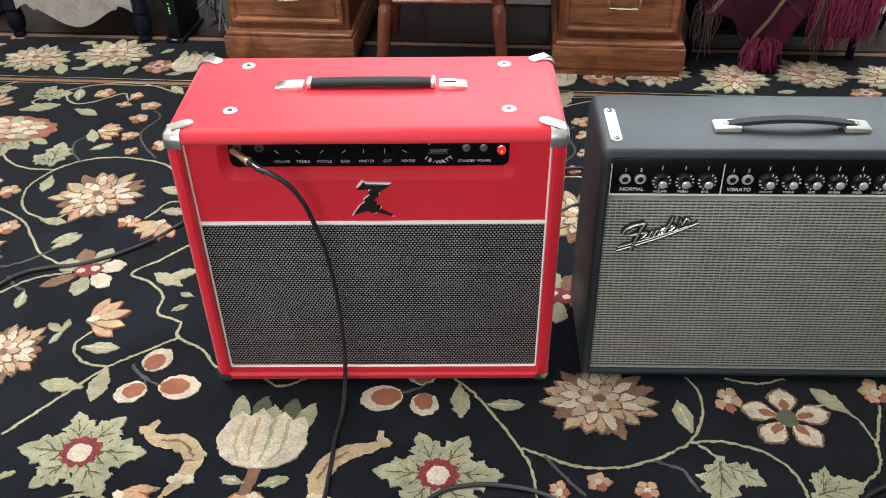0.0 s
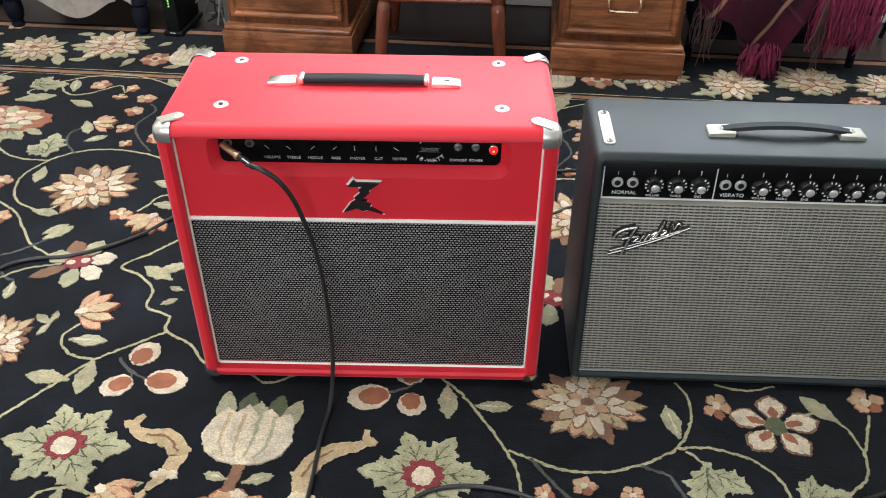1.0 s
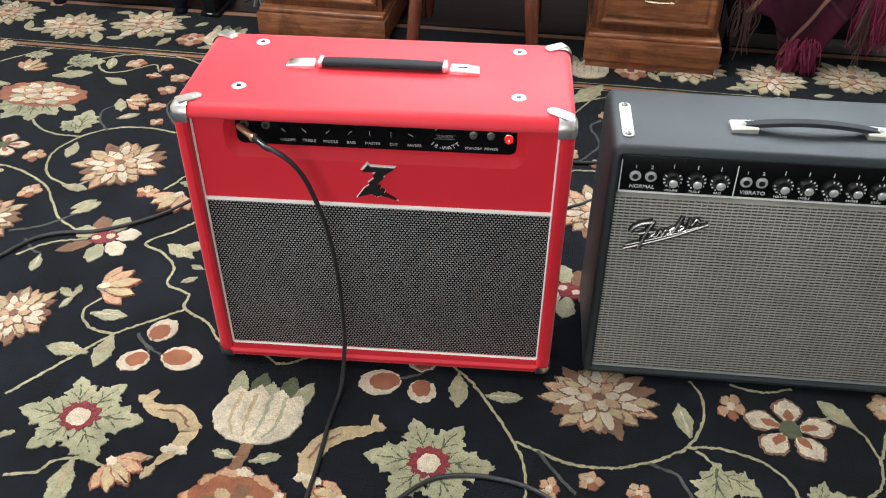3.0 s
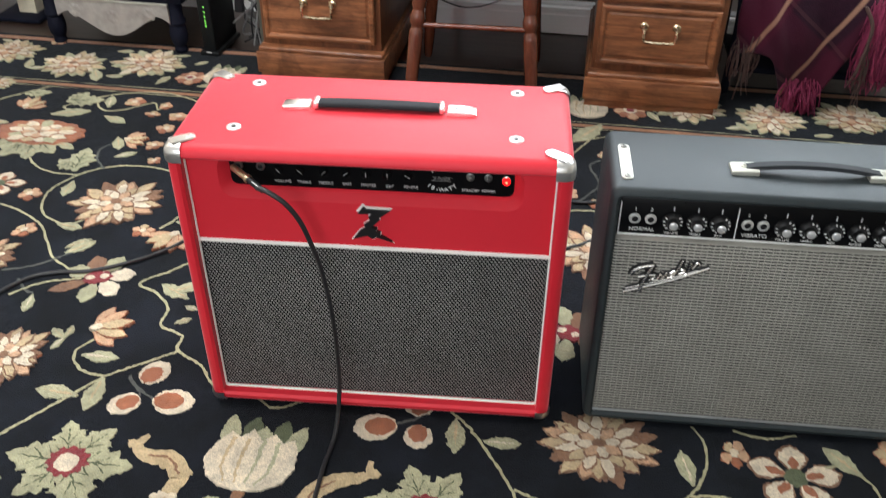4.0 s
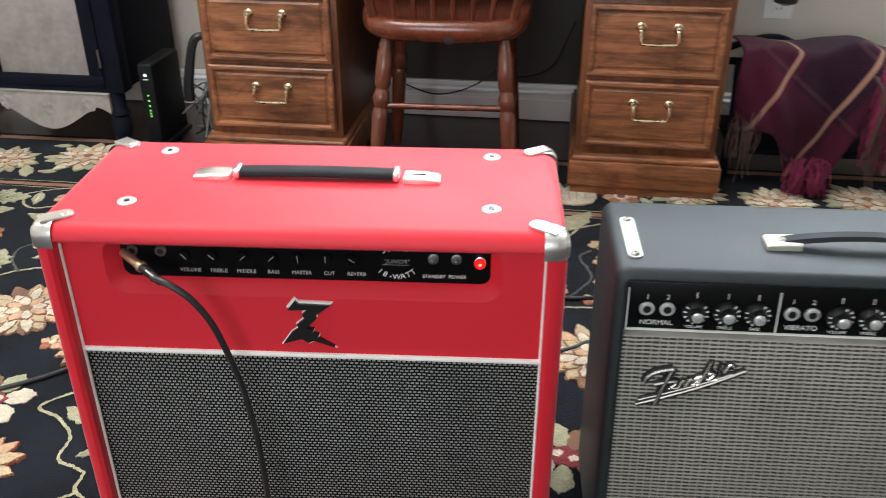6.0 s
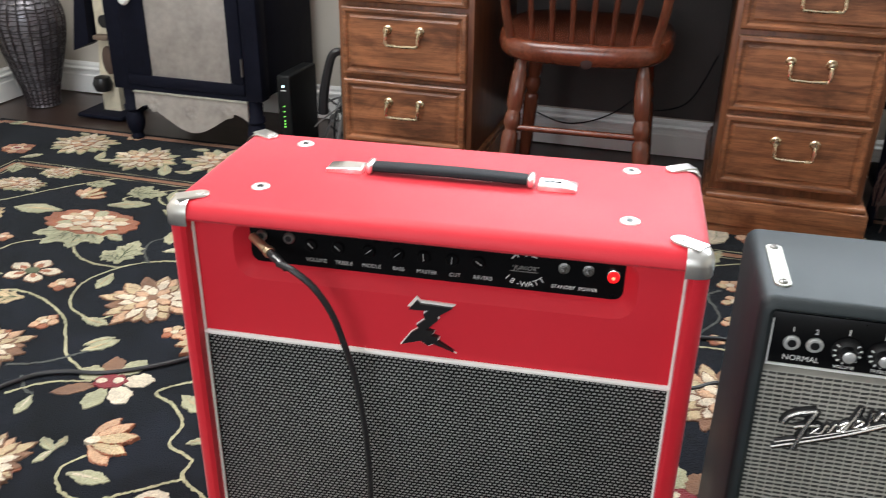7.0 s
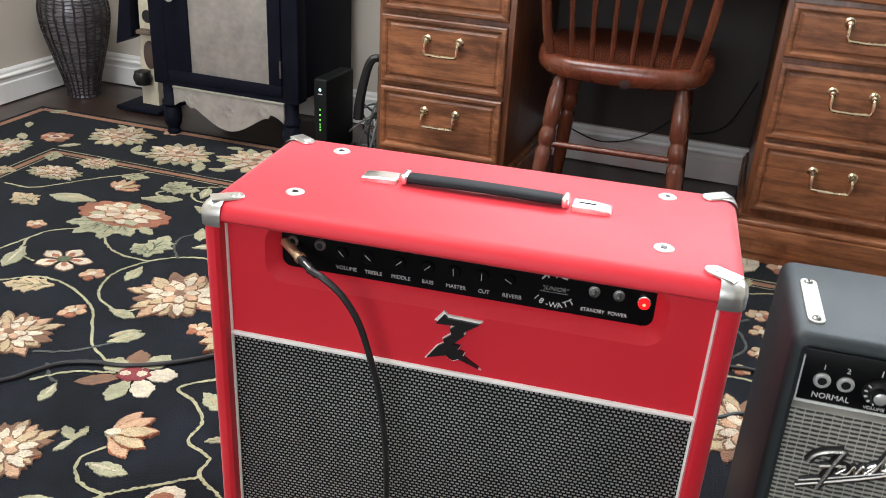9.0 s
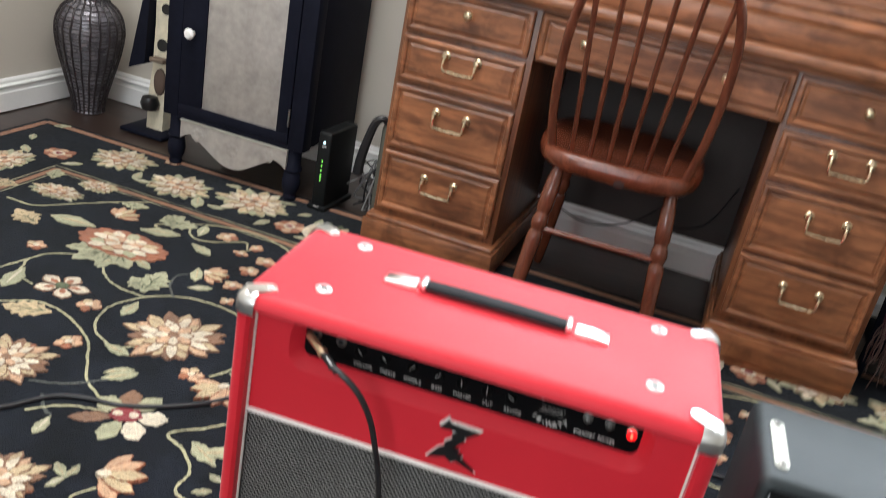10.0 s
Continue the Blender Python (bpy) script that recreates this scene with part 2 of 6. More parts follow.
# ---- mesh helpers ----
def part(name, bm, material, parent=None, label="", smooth=True, flat_angle=40):
    """Links a bmesh as one mesh object under a thing or a part."""
    bmesh.ops.recalc_face_normals(bm, faces=bm.faces[:])
    me = bpy.data.meshes.new(name)
    if smooth:
        for f in bm.faces:
            f.smooth = True
        for e in bm.edges:
            if len(e.link_faces) == 2 and e.calc_face_angle(0) > radians(flat_angle):
                e.smooth = False
    bm.to_mesh(me)
    bm.free()
    for mt in material if isinstance(material, (list, tuple)) else [material]:
        me.materials.append(mt)
    ob = new(name, me)
    ob.parent = parent
    if label:
        ob["label"] = label
    return ob


def thing(name, m, label, category, group="", kind=""):
    ob = new(name)
    ob.matrix_world = m
    ob.empty_display_size = 0.05
    return tagged(ob, label, category, group, kind)


def box(bm, x0, y0, z0, x1, y1, z1, bevel=0.0, seg=2, mat=0):
    """An axis-aligned box with rounded edges."""
    r = bmesh.ops.create_cube(bm, size=1.0, matrix=Matrix.Translation(((x0 + x1) / 2, (y0 + y1) / 2, (z0 + z1) / 2)) @ Matrix.Diagonal((x1 - x0, y1 - y0, z1 - z0, 1)))
    vs = r["verts"]
    fs = {f for v in vs for f in v.link_faces}
    if bevel > 0:
        es = list({e for v in vs for e in v.link_edges})
        o = bmesh.ops.bevel(bm, geom=es, offset=bevel, segments=seg, profile=0.5, affect="EDGES", clamp_overlap=True)
        fs = {f for v in vs if v.is_valid for f in v.link_faces} | set(o["faces"])
    for f in fs:
        if f.is_valid:
            f.material_index = mat


def boxed(x0, y0, z0, x1, y1, z1, bevel=0.002, seg=2):
    bm = bmesh.new()
    box(bm, x0, y0, z0, x1, y1, z1, bevel, seg)
    return bm


def lathe(bm, profile, m=Matrix(), n=20, mat=0):
    """Turns (radius, height) pairs round the z axis of m."""
    rings = []
    for r, h in profile:
        rings.append([bm.verts.new(m @ Vector((r * math.cos(a * math.tau / n), r * math.sin(a * math.tau / n), h))) for a in range(n)])
    for a, b in zip(rings, rings[1:]):
        for i in range(n):
            f = bm.faces.new((a[i], a[(i + 1) % n], b[(i + 1) % n], b[i]))
            f.material_index = mat
    for ring in (rings[0], rings[-1]):
        f = bm.faces.new(ring)
        f.material_index = mat


def axis_pose(a, b):
    """A pose at a with z towards b."""
    d = Vector(b) - Vector(a)
    return Matrix.Translation(a) @ d.to_track_quat("Z", "Y").to_matrix().to_4x4()


def smooth_line(pts, step=6):
    """Catmull-Rom through the points."""
    p = [Vector(q) for q in pts]
    p = [p[0] * 2 - p[1]] + p + [p[-1] * 2 - p[-2]]
    out = []
    for i in range(1, len(p) - 2):
        for k in range(step):
            t = k / step
            a, b, c, d = p[i - 1:i + 3]
            out.append(0.5 * ((2 * b) + (c - a) * t + (2 * a - 5 * b + 4 * c - d) * t * t + (3 * b - a - 3 * c + d) * t ** 3))
    return out + [p[-2]]


def tube(bm, pts, r, n=8, mat=0, taper=None):
    """A round bar along a line; taper gives the radius's factor at each end."""
    pts = [Vector(p) for p in pts]
    up, rings = None, []
    for i, p in enumerate(pts):
        d = (pts[min(i + 1, len(pts) - 1)] - pts[max(i - 1, 0)]).normalized()
        if up is None:
            up = d.orthogonal().normalized()
        up = (up - d * up.dot(d)).normalized()
        side = d.cross(up)
        k = r if taper is None else r * (taper[0] + (taper[1] - taper[0]) * i / (len(pts) - 1))
        rings.append([bm.verts.new(p + k * (math.cos(a * math.tau / n) * up + math.sin(a * math.tau / n) * side)) for a in range(n)])
    for a, b in zip(rings, rings[1:]):
        for i in range(n):
            bm.faces.new((a[i], a[(i + 1) % n], b[(i + 1) % n], b[i])).material_index = mat
    bm.faces.new(rings[0]).material_index = mat
    bm.faces.new(rings[-1]).material_index = mat


def rrect(x0, z0, x1, z1, r, n=5):
    """The outline of a rounded rectangle, 4 n points."""
    out = []
    for cx, cz, a0 in ((x1 - r, z1 - r, 0), (x0 + r, z1 - r, 90), (x0 + r, z0 + r, 180), (x1 - r, z0 + r, 270)):
        for k in range(n):
            a = radians(a0 + 90 * k / (n - 1))
            out.append((cx + r * math.cos(a), cz + r * math.sin(a)))
    return out


def loft(bm, loops, close_first=True, close_last=False):
    """Skins loops of equally many points."""
    rings = [[bm.verts.new(p) for p in loop] for loop in loops]
    n = len(rings[0])
    for a, b in zip(rings, rings[1:]):
        for i in range(n):
            bm.faces.new((a[i], a[(i + 1) % n], b[(i + 1) % n], b[i]))
    if close_first:
        bm.faces.new(rings[0])
    if close_last:
        bm.faces.new(rings[-1])


def lettering(name, text, size, m, material, parent, shear=0.0, depth=0.0003):
    """Printed words, upright in the x-z plane of m."""
    cu = bpy.data.curves.new(name, "FONT")
    cu.body, cu.size, cu.align_x, cu.align_y, cu.shear, cu.extrude = text, size, "CENTER", "CENTER", shear, depth
    tmp = bpy.data.objects.new(name, cu)
    scene.collection.objects.link(tmp)
    me = bpy.data.meshes.new_from_object(tmp.evaluated_get(bpy.context.evaluated_depsgraph_get()))
    bpy.data.objects.remove(tmp)
    me.transform(m @ pose(0, 0, 0, 90))
    me.materials.clear()
    me.materials.append(material)
    ob = new(name, me)
    ob.parent = parent
    return ob


# ---- room ----
FLOOR_Z = -0.009
X0, X1, Y0, Y1 = -2.122, 2.7, -2.3, 2.80
for nm, (a, b, c, d) in {"wall_west": (X0 - 0.12, Y0, X0, Y1), "wall_east": (X1, Y0, X1 + 0.12, Y1)}.items():
    tagged(part(nm, boxed(a, b, FLOOR_Z - 0.1, c, d, CEIL + 0.1, 0), WALL), "matt taupe painted plaster wall", "wall", kind="structure")
bm = bmesh.new()
for a, b, c, d in ((X0 - 0.12, X1 + 0.12, FLOOR_Z - 0.1, 1.09), (X0 - 0.12, X1 + 0.12, 2.11, CEIL + 0.1), (X0 - 0.12, -0.77, 1.09, 2.11), (1.83, X1 + 0.12, 1.09, 2.11)):
    box(bm, a, Y1, c, b, Y1 + 0.12, d)
tagged(part("wall_north", bm, WALL), "matt taupe painted wall with a window opening", "wall", kind="structure")
bm = bmesh.new()
for a, b, c, d in ((X0 - 0.12, X1 + 0.12, FLOOR_Z - 0.1, 0.8), (X0 - 0.12, X1 + 0.12, 2.1, CEIL + 0.1), (X0 - 0.12, -1.35, 0.8, 2.1), (0.55, X1 + 0.12, 0.8, 2.1)):
    box(bm, a, Y0 - 0.12, c, b, Y0, d)
tagged(part("wall_south", bm, WALL), "matt taupe painted wall with a window opening", "wall", kind="structure")
tagged(part("ceiling", boxed(X0, Y0, CEIL, X1, Y1, CEIL + 0.1, 0), CEILING), "white textured ceiling", "ceiling", kind="structure")
tagged(part("floor", boxed(X0, Y0, FLOOR_Z - 0.1, X1, Y1, FLOOR_Z - 0.004, 0), FLOOR_WOOD), "dark stained wood floor", "floor", kind="structure")


def baseboard_profile(length):
    """A moulded skirting, 0.105 high: base, two beads and a cap, run along x."""
    prof = [(0, 0), (-0.016, 0), (-0.016, 0.060), (-0.013, 0.064), (-0.013, 0.075), (-0.017, 0.079), (-0.017, 0.084), (-0.009, 0.089), (-0.009, 0.097), (-0.004, 0.105), (0, 0.105)]
    bm = bmesh.new()
    loft(bm, [[(x, y, z) for y, z in prof] for x in (0, length)], True, True)
    return bm


for nm, m, ln in (("baseboard", pose(X0, Y1 - 0.001, FLOOR_Z), X1 - X0), ("baseboard", pose(X0 + 0.001, Y0, FLOOR_Z, 0, 0, 90), Y1 - Y0 - 0.018), ("baseboard", pose(X1 - 0.001, Y1 - 0.018, FLOOR_Z, 0, 0, -90), Y1 - Y0 - 0.02)):
    ob = part(nm, baseboard_profile(ln), TRIM, smooth=False)
    ob.matrix_world = m
    tagged(ob, "white moulded wooden baseboard along the wall", "baseboard", kind="structure")

lamp = thing("ceiling_light", pose(-0.95, 1.25, CEIL), "square white flush ceiling light, lit", "ceiling light")
part("frame", boxed(-0.78, -0.78, -0.05, 0.78, 0.78, 0, 0.006), TRIM, lamp)
# assumed window, never in view, placed where the south fill stands
win = tagged(new("window_1"), "unseen white framed window, added round the fill light", "window", kind="structure")
bm = bmesh.new()
for a, b, c, d in ((-1.35, 0.55, 0.8, 0.86), (-1.35, 0.55, 2.04, 2.1), (-1.35, -1.29, 0.86, 2.04), (0.49, 0.55, 0.86, 2.04), (-0.43, -0.37, 0.86, 2.04)):
    box(bm, a, Y0 - 0.09, c, b, Y0 - 0.04, d, 0.004)
part("window_frame", bm, TRIM, win)
win = tagged(new("window_2"), "wide white framed window above the desk, daylight behind", "window", kind="structure")
bm = bmesh.new()
for a, b, c, d in ((-0.77, 1.83, 1.09, 1.13), (-0.77, 1.83, 2.07, 2.11), (-0.77, -0.73, 1.13, 2.07), (1.79, 1.83, 1.13, 2.07)):
    box(bm, a, Y1 + 0.03, c, b, Y1 + 0.08, d, 0.004)
part("window_frame", bm, TRIM, win)


# ---- rug ----
RUG_TURN = 0.9
rug = tagged(new("rug"), "midnight-blue wool rug with cream, sage and rust flowers", "rug")
bm = bmesh.new()
RX0, RX1, RY0, RY1 = -1.965, 1.34, -1.9, 2.455
box(bm, RX0, RY0, FLOOR_Z - 0.003, RX1, RY1, 0.0, 0.003, 2)
bmesh.ops.rotate(bm, verts=bm.verts[:], cent=(-0.3, 2.2, 0), matrix=Matrix.Rotation(radians(RUG_TURN), 3, "Z"))
part("carpet_field", bm, W_GROUND, rug)
rr = random.Random(7)
AXIS = -0.300


def mirror_x(x, y):
    return 2 * (AXIS - 0.027 * (y - 0.87)) - x


class Motif:
    """Flat tufted shapes of several wools, each a little above the pile."""

    def __init__(self):
        self.bm = bmesh.new()
        self.lift = rr.random() * 0.0002

    def shape(self, pts, wool_index, layer=0, jitter=0.0018):
        out = []
        n = len(pts)
        for i in range(n):
            a, b = Vector((*pts[i], 0)), Vector((*pts[(i + 1) % n], 0))
            k = max(1, int((b - a).length / 0.0024))
            for j in range(k):
                p = a.lerp(b, j / k)
                out.append((p.x + rr.uniform(-jitter, jitter), p.y + rr.uniform(-jitter, jitter)))
        if len(out) < 3:
            return
        self.lift += 0.000025
        z = 0.0012 + 0.0006 * layer + self.lift
        top = [self.bm.verts.new((x, y, z)) for x, y in out]
        low = [self.bm.verts.new((x, y, -0.0006)) for x, y in out]
        f = self.bm.faces.new(top)
        f.material_index = wool_index
        for i in range(len(out)):
            self.bm.faces.new((top[i], low[i], low[(i + 1) % len(out)], top[(i + 1) % len(out)])).material_index = wool_index

    def ellipse(self, x, y, rx, ry, wool_index, layer=0, turn=0.0, n=26, frill=0.0, lobes=0):
        pts = []
        for i in range(n):
            a = i * math.tau / n
            k = 1 + frill * math.cos(a * lobes) if lobes else 1
            u, v = rx * k * math.cos(a), ry * k * math.sin(a)
            pts.append((x + u * math.cos(turn) - v * math.sin(turn), y + u * math.sin(turn) + v * math.cos(turn)))
        self.shape(pts, wool_index, layer)

    def petal(self, x, y, a, r0, r1, half, wool_index, layer=0, sx=1.0, sy=1.0, notch=0.0, point=0.62):
        """From radius r0 to r1 towards the angle a, widest at the share point."""
        left, right = [], []
        for i in range(9):
            t = i / 8
            w = half * math.sin(math.pi * min(1, t ** (math.log(0.5) / math.log(point)))) ** 0.9 if 0 < t < 1 else half * (0.12 if t == 0 else 0.04)
            r = r0 + (r1 - r0) * t
            for side, lst in ((1, left), (-1, right)):
                u, v = r, side * w * (1 + notch * math.sin(t * 19 + side))
                lst.append((x + sx * (u * math.cos(a) - v * math.sin(a)), y + sy * (u * math.sin(a) + v * math.cos(a))))
        self.shape(left + right[::-1], wool_index, layer)

    def stroke(self, pts, w0, w1, wool_index, layer=0, step=5, bulge=0.0):
        """A vine or curl: a band along a smooth line."""
        ln = smooth_line([(x, y, 0) for x, y in pts], step)
        if step > 1:
            fine = []
            for a, b in zip(ln, ln[1:]):
                k = max(1, int((b - a).length / 0.003))
                fine += [a.lerp(b, j / k) for j in range(k)]
            ln = fine + [ln[-1]]
            ln = [p + Vector((noise.noise(p * 70), noise.noise(p * 70 + Vector((9, 4, 2))), 0)) * 0.0022 for p in ln]
        left, right = [], []
        for i, p in enumerate(ln):
            d = ln[min(i + 1, len(ln) - 1)] - ln[max(i - 1, 0)]
            s = Vector((-d.y, d.x, 0)).normalized()
            t = i / (len(ln) - 1)
            w = (w0 + (w1 - w0) * t + bulge * math.sin(math.pi * t)) / 2
            left.append((p + s * w)[:2])
            right.append((p - s * w)[:2])
        self.lift += 0.000025
        z = 0.0012 + 0.0006 * layer + self.lift
        vl = [self.bm.verts.new((q[0] + rr.uniform(-1.3e-3, 1.3e-3), q[1] + rr.uniform(-1.3e-3, 1.3e-3), z)) for q in left]
        vr = [self.bm.verts.new((q[0] + rr.uniform(-1.3e-3, 1.3e-3), q[1] + rr.uniform(-1.3e-3, 1.3e-3), z)) for q in right]
        for i in range(len(ln) - 1):
            self.bm.faces.new((vl[i], vr[i], vr[i + 1], vl[i + 1])).material_index = wool_index

    def done(self, name):
        self.bm.normal_update()
        bmesh.ops.triangulate(self.bm, faces=[f for f in self.bm.faces if len(f.verts) > 4])
        return part(name, self.bm, WOOLS, rug, smooth=False)

    def fan(self, name, piece="petal"):
        """The first shape is the flower's ground; each further one lies on it as a petal of its own."""
        self.bm.normal_update()
        bmesh.ops.triangulate(self.bm, faces=[f for f in self.bm.faces if len(f.verts) > 4])
        left, flower = set(self.bm.faces), None
        while left:
            island, todo = [], [min(left, key=lambda f: f.index)]
            left.discard(todo[0])
            while todo:
                f = todo.pop()
                island.append(f)
                for e in f.edges:
                    for g in e.link_faces:
                        if g in left:
                            left.discard(g)
                            todo.append(g)
            one, seen = bmesh.new(), {}
            for f in island:
                vs = []
                for v in f.verts:
                    if v not in seen:
                        seen[v] = one.verts.new(v.co)
                    vs.append(seen[v])
                one.faces.new(vs).material_index = f.material_index
            ob = part(name if flower is None else piece, one, WOOLS, flower or rug, smooth=False)
            flower = flower or ob
        self.bm.free()
        return flower


def leaf(x, y, tx, ty, width=0.42, c=SAGE):
    m = Motif()
    ln, a = math.hypot(tx - x, ty - y), math.atan2(ty - y, tx - x)
    m.petal(x, y, a, 0, ln, ln * width / 2, c, 1, notch=0.12, point=0.55)
    m.petal(x, y, a, ln * 0.12, ln * 0.8, ln * width * 0.07, CREAM if rr.random() < 0.5 else GOLD, 2, point=0.4)
    m.done("leaf")


def maple(m, x, y, a, ln, c=SAGE, layer=1):
    """A lobed leaf with veins."""
    half = [(0, 0.05), (0.16, 0.10), (0.24, 0.25), (0.36, 0.20), (0.44, 0.36), (0.56, 0.23), (0.68, 0.29), (0.74, 0.15), (0.86, 0.13), (1.0, 0.0)]
    pts = [(u, v) for u, v in half] + [(u, -v) for u, v in half[-2::-1]]
    m.shape([(x + ln * (u * math.cos(a) - v * math.sin(a)), y + ln * (u * math.sin(a) + v * math.cos(a))) for u, v in pts], c, layer)
    tip = lambda u, v: (x + ln * (u * math.cos(a) - v * math.sin(a)), y + ln * (u * math.sin(a) + v * math.cos(a)))
    m.stroke([tip(0.1, 0), tip(0.45, 0.01), tip(0.8, 0)], ln * 0.035, ln * 0.014, MOSS, layer + 1)
    for u, v in ((0.42, 0.24), (0.42, -0.24), (0.62, 0.16), (0.62, -0.16)):
        m.stroke([tip(u - 0.22, 0), tip(u - 0.08, v * 0.6), tip(u, v)], ln * 0.026, ln * 0.010, MOSS, layer + 1)


def star(x, y, w, h):
    m = Motif()
    m.ellipse(x, y, w * 0.20, h * 0.21, SAGE, 0, n=30, frill=0.08, lobes=6)
    for a in (116, 62, 4, 180, -52, -124):
        maple(m, x, y, radians(a), 0.54 * (w if abs(math.cos(radians(a))) > 0.6 else h) + 0.004, SAGE, 1)
    m.ellipse(x, y, w * 0.17, h * 0.18, WINE, 3, n=40, frill=0.12, lobes=11)
    m.ellipse(x, y - 0.003, w * 0.10, h * 0.11, CREAM, 4)
    m.done("leaf_star")


def ring(m, x, y, w, h, n, r0, r1, half, colours, layer, phase=0.0, arc=math.tau, outline=None):
    for i in range(n):
        a = phase + arc * i / n + rr.uniform(-0.08, 0.08)
        k = r1 * rr.uniform(0.80, 1.08)
        if outline is not None:
            m.petal(x, y, a, r0, k + 0.04, half + 0.02, outline, layer, w / 2, h / 2)
        m.petal(x, y, a, r0, k, half, colours[i % len(colours)], layer + 1, w / 2, h / 2, notch=0.1)


def chrysanthemum(x, y, w, h, border=False):
    m = Motif()
    outer = (GOLD, SAGE, GOLD, CREAM) if border else (BROWN, GOLD, PEACH, GOLD)
    ring(m, x, y, w * 0.84, h * 0.84, 11, 0.2, 1.0, 0.20, (SAGE, GOLD, GOLD) if border else (BROWN, RUST, BROWN), 0, rr.random())
    ring(m, x, y, w, h, 17, 0.2, 1.0, 0.120, outer, 1, rr.random(), outline=SAGE if border else BROWN)
    ring(m, x, y, w, h, 13, 0.12, 0.78, 0.095, (CREAM, GOLD, CREAM), 3, rr.random(), outline=BROWN)
    ring(m, x, y, w, h, 8, 0.03, 0.44, 0.10, (CREAM, PEACH), 5, rr.random(), outline=RUST if border else BROWN)
    m.ellipse(x, y, w * 0.06, h * 0.05, BROWN, 7)
    if y < 1.2:
        m.fan("chrysanthemum")
    else:
        tagged(m.done("chrysanthemum"), kind="stuff")


def peony(x, y, w, h):
    m = Motif()
    for a in (250, 290, 215, 325):
        maple(m, x, y - h * 0.15, radians(a), h * 0.62, SAGE, 0)
    m.ellipse(x, y + h * 0.02, w * 0.5, h * 0.36, RUST, 1, n=60, frill=0.05, lobes=13)
    ring(m, x, y, w * 0.82, h * 0.76, 13, 0.3, 0.95, 0.17, (CREAM, GOLD, CREAM, SAGE), 2, 0.2, outline=RUST)
    ring(m, x, y, w * 0.6, h * 0.5, 9, 0.1, 0.8, 0.2, (CREAM, PEACH), 4, 0.0, outline=RUST)
    m.done("peony")


def five_petal(x, y, w, h, phase=0.3):
    m = Motif()
    for i in range(5):
        a = phase + i * math.tau / 5
        m.petal(x, y, a, 0.10, 1.04, 0.34, BROWN, 0, w / 2, h / 2, point=0.60)
        m.petal(x, y, a, 0.12, 0.98, 0.28, CREAM, 1, w / 2, h / 2, point=0.60)
        m.petal(x, y, a, 0.15, 0.66, 0.11, RUST, 2, w / 2, h / 2, point=0.6)
    m.ellipse(x, y, w * 0.12, h * 0.13, MOSS, 3)
    m.done("five_petal_flower")


def red_centre(x, y, w, h, side):
    m = Motif()
    for i, a in enumerate((20, 75, -35, -85, 120, 165)):
        m.petal(x, y, radians(a if side > 0 else 180 - a), 0.1, 1.0, 0.26, (CREAM, SAGE, CREAM, SAGE, BROWN, SAGE)[i], 1, w / 2, h / 2, notch=0.1)
    m.petal(x, y, radians(215 if side > 0 else -35), 0.1, 1.25, 0.2, BROWN, 0, w / 2, h / 2, notch=0.1)
    m.ellipse(x, y, w * 0.19, h * 0.13, WINE, 3, 0.3 * side, n=30, frill=0.1, lobes=7)
    m.ellipse(x + 0.012 * side, y + 0.005, w * 0.06, h * 0.05, CREAM, 4, 0.3)
    m.ellipse(x - 0.014 * side, y - 0.004, w * 0.06, h * 0.04, CREAM, 4, 0.3)
    m.done("red_centred_flower")


def small_flower(x, y, w, h):
    m = Motif()
    n = rr.choice((4, 5, 5))
    ring(m, x, y, w, h, n, 0.1, 1.0, 0.36, (PEACH, GOLD, PEACH, RUST), 0, rr.random() * 3, outline=RUST)
    m.ellipse(x, y, w * 0.14, h * 0.14, CREAM, 2)
    m.done("small_flower")


def rosette(x, y, w, h):
    m = Motif()
    ring(m, x, y, w, h, 8, 0.2, 1.0, 0.30, (PEACH, RUST), 0, 0.2, outline=RUST)
    m.ellipse(x, y, w * 0.19, h * 0.17, CREAM, 2)
    m.ellipse(x, y, w * 0.10, h * 0.09, WINE, 3)
    m.fan("rosette")


def lotus(x, y, w, h, turn):
    """A half-open bud, petals fanned about one direction."""
    m = Motif()
    r = math.hypot(w, h) * 0.72
    bx, by = x - r * 0.46 * math.cos(turn), y - r * 0.46 * math.sin(turn)
    for i, d in enumerate((-0.95, 0.95, -0.5, 0.5, 0.0)):
        m.petal(bx, by, turn + d, 0, r * (1.0 - 0.12 * abs(d)) + 0.002, r * 0.165 + 0.001, RUST, i * 2, point=0.6)
        m.petal(bx, by, turn + d, 0, r * (1.0 - 0.12 * abs(d)), r * 0.155, (PEACH, PEACH, GOLD, PEACH, GOLD)[i], i * 2 + 1, point=0.6)
    m.ellipse(bx + r * 0.12 * math.cos(turn), by + r * 0.12 * math.sin(turn), r * 0.15, r * 0.11, CREAM, 10, turn)
    m.fan("lotus_bud")


def oval_bud(x, y, w, h, turn):
    m = Motif()
    m.ellipse(x, y, w / 2, h / 2, CREAM, 1, turn, n=30)
    m.ellipse(x + w * 0.12 * math.cos(turn), y + w * 0.12 * math.sin(turn), w * 0.35, h * 0.34, RUST, 2, turn)
    m.done("oval_bud")


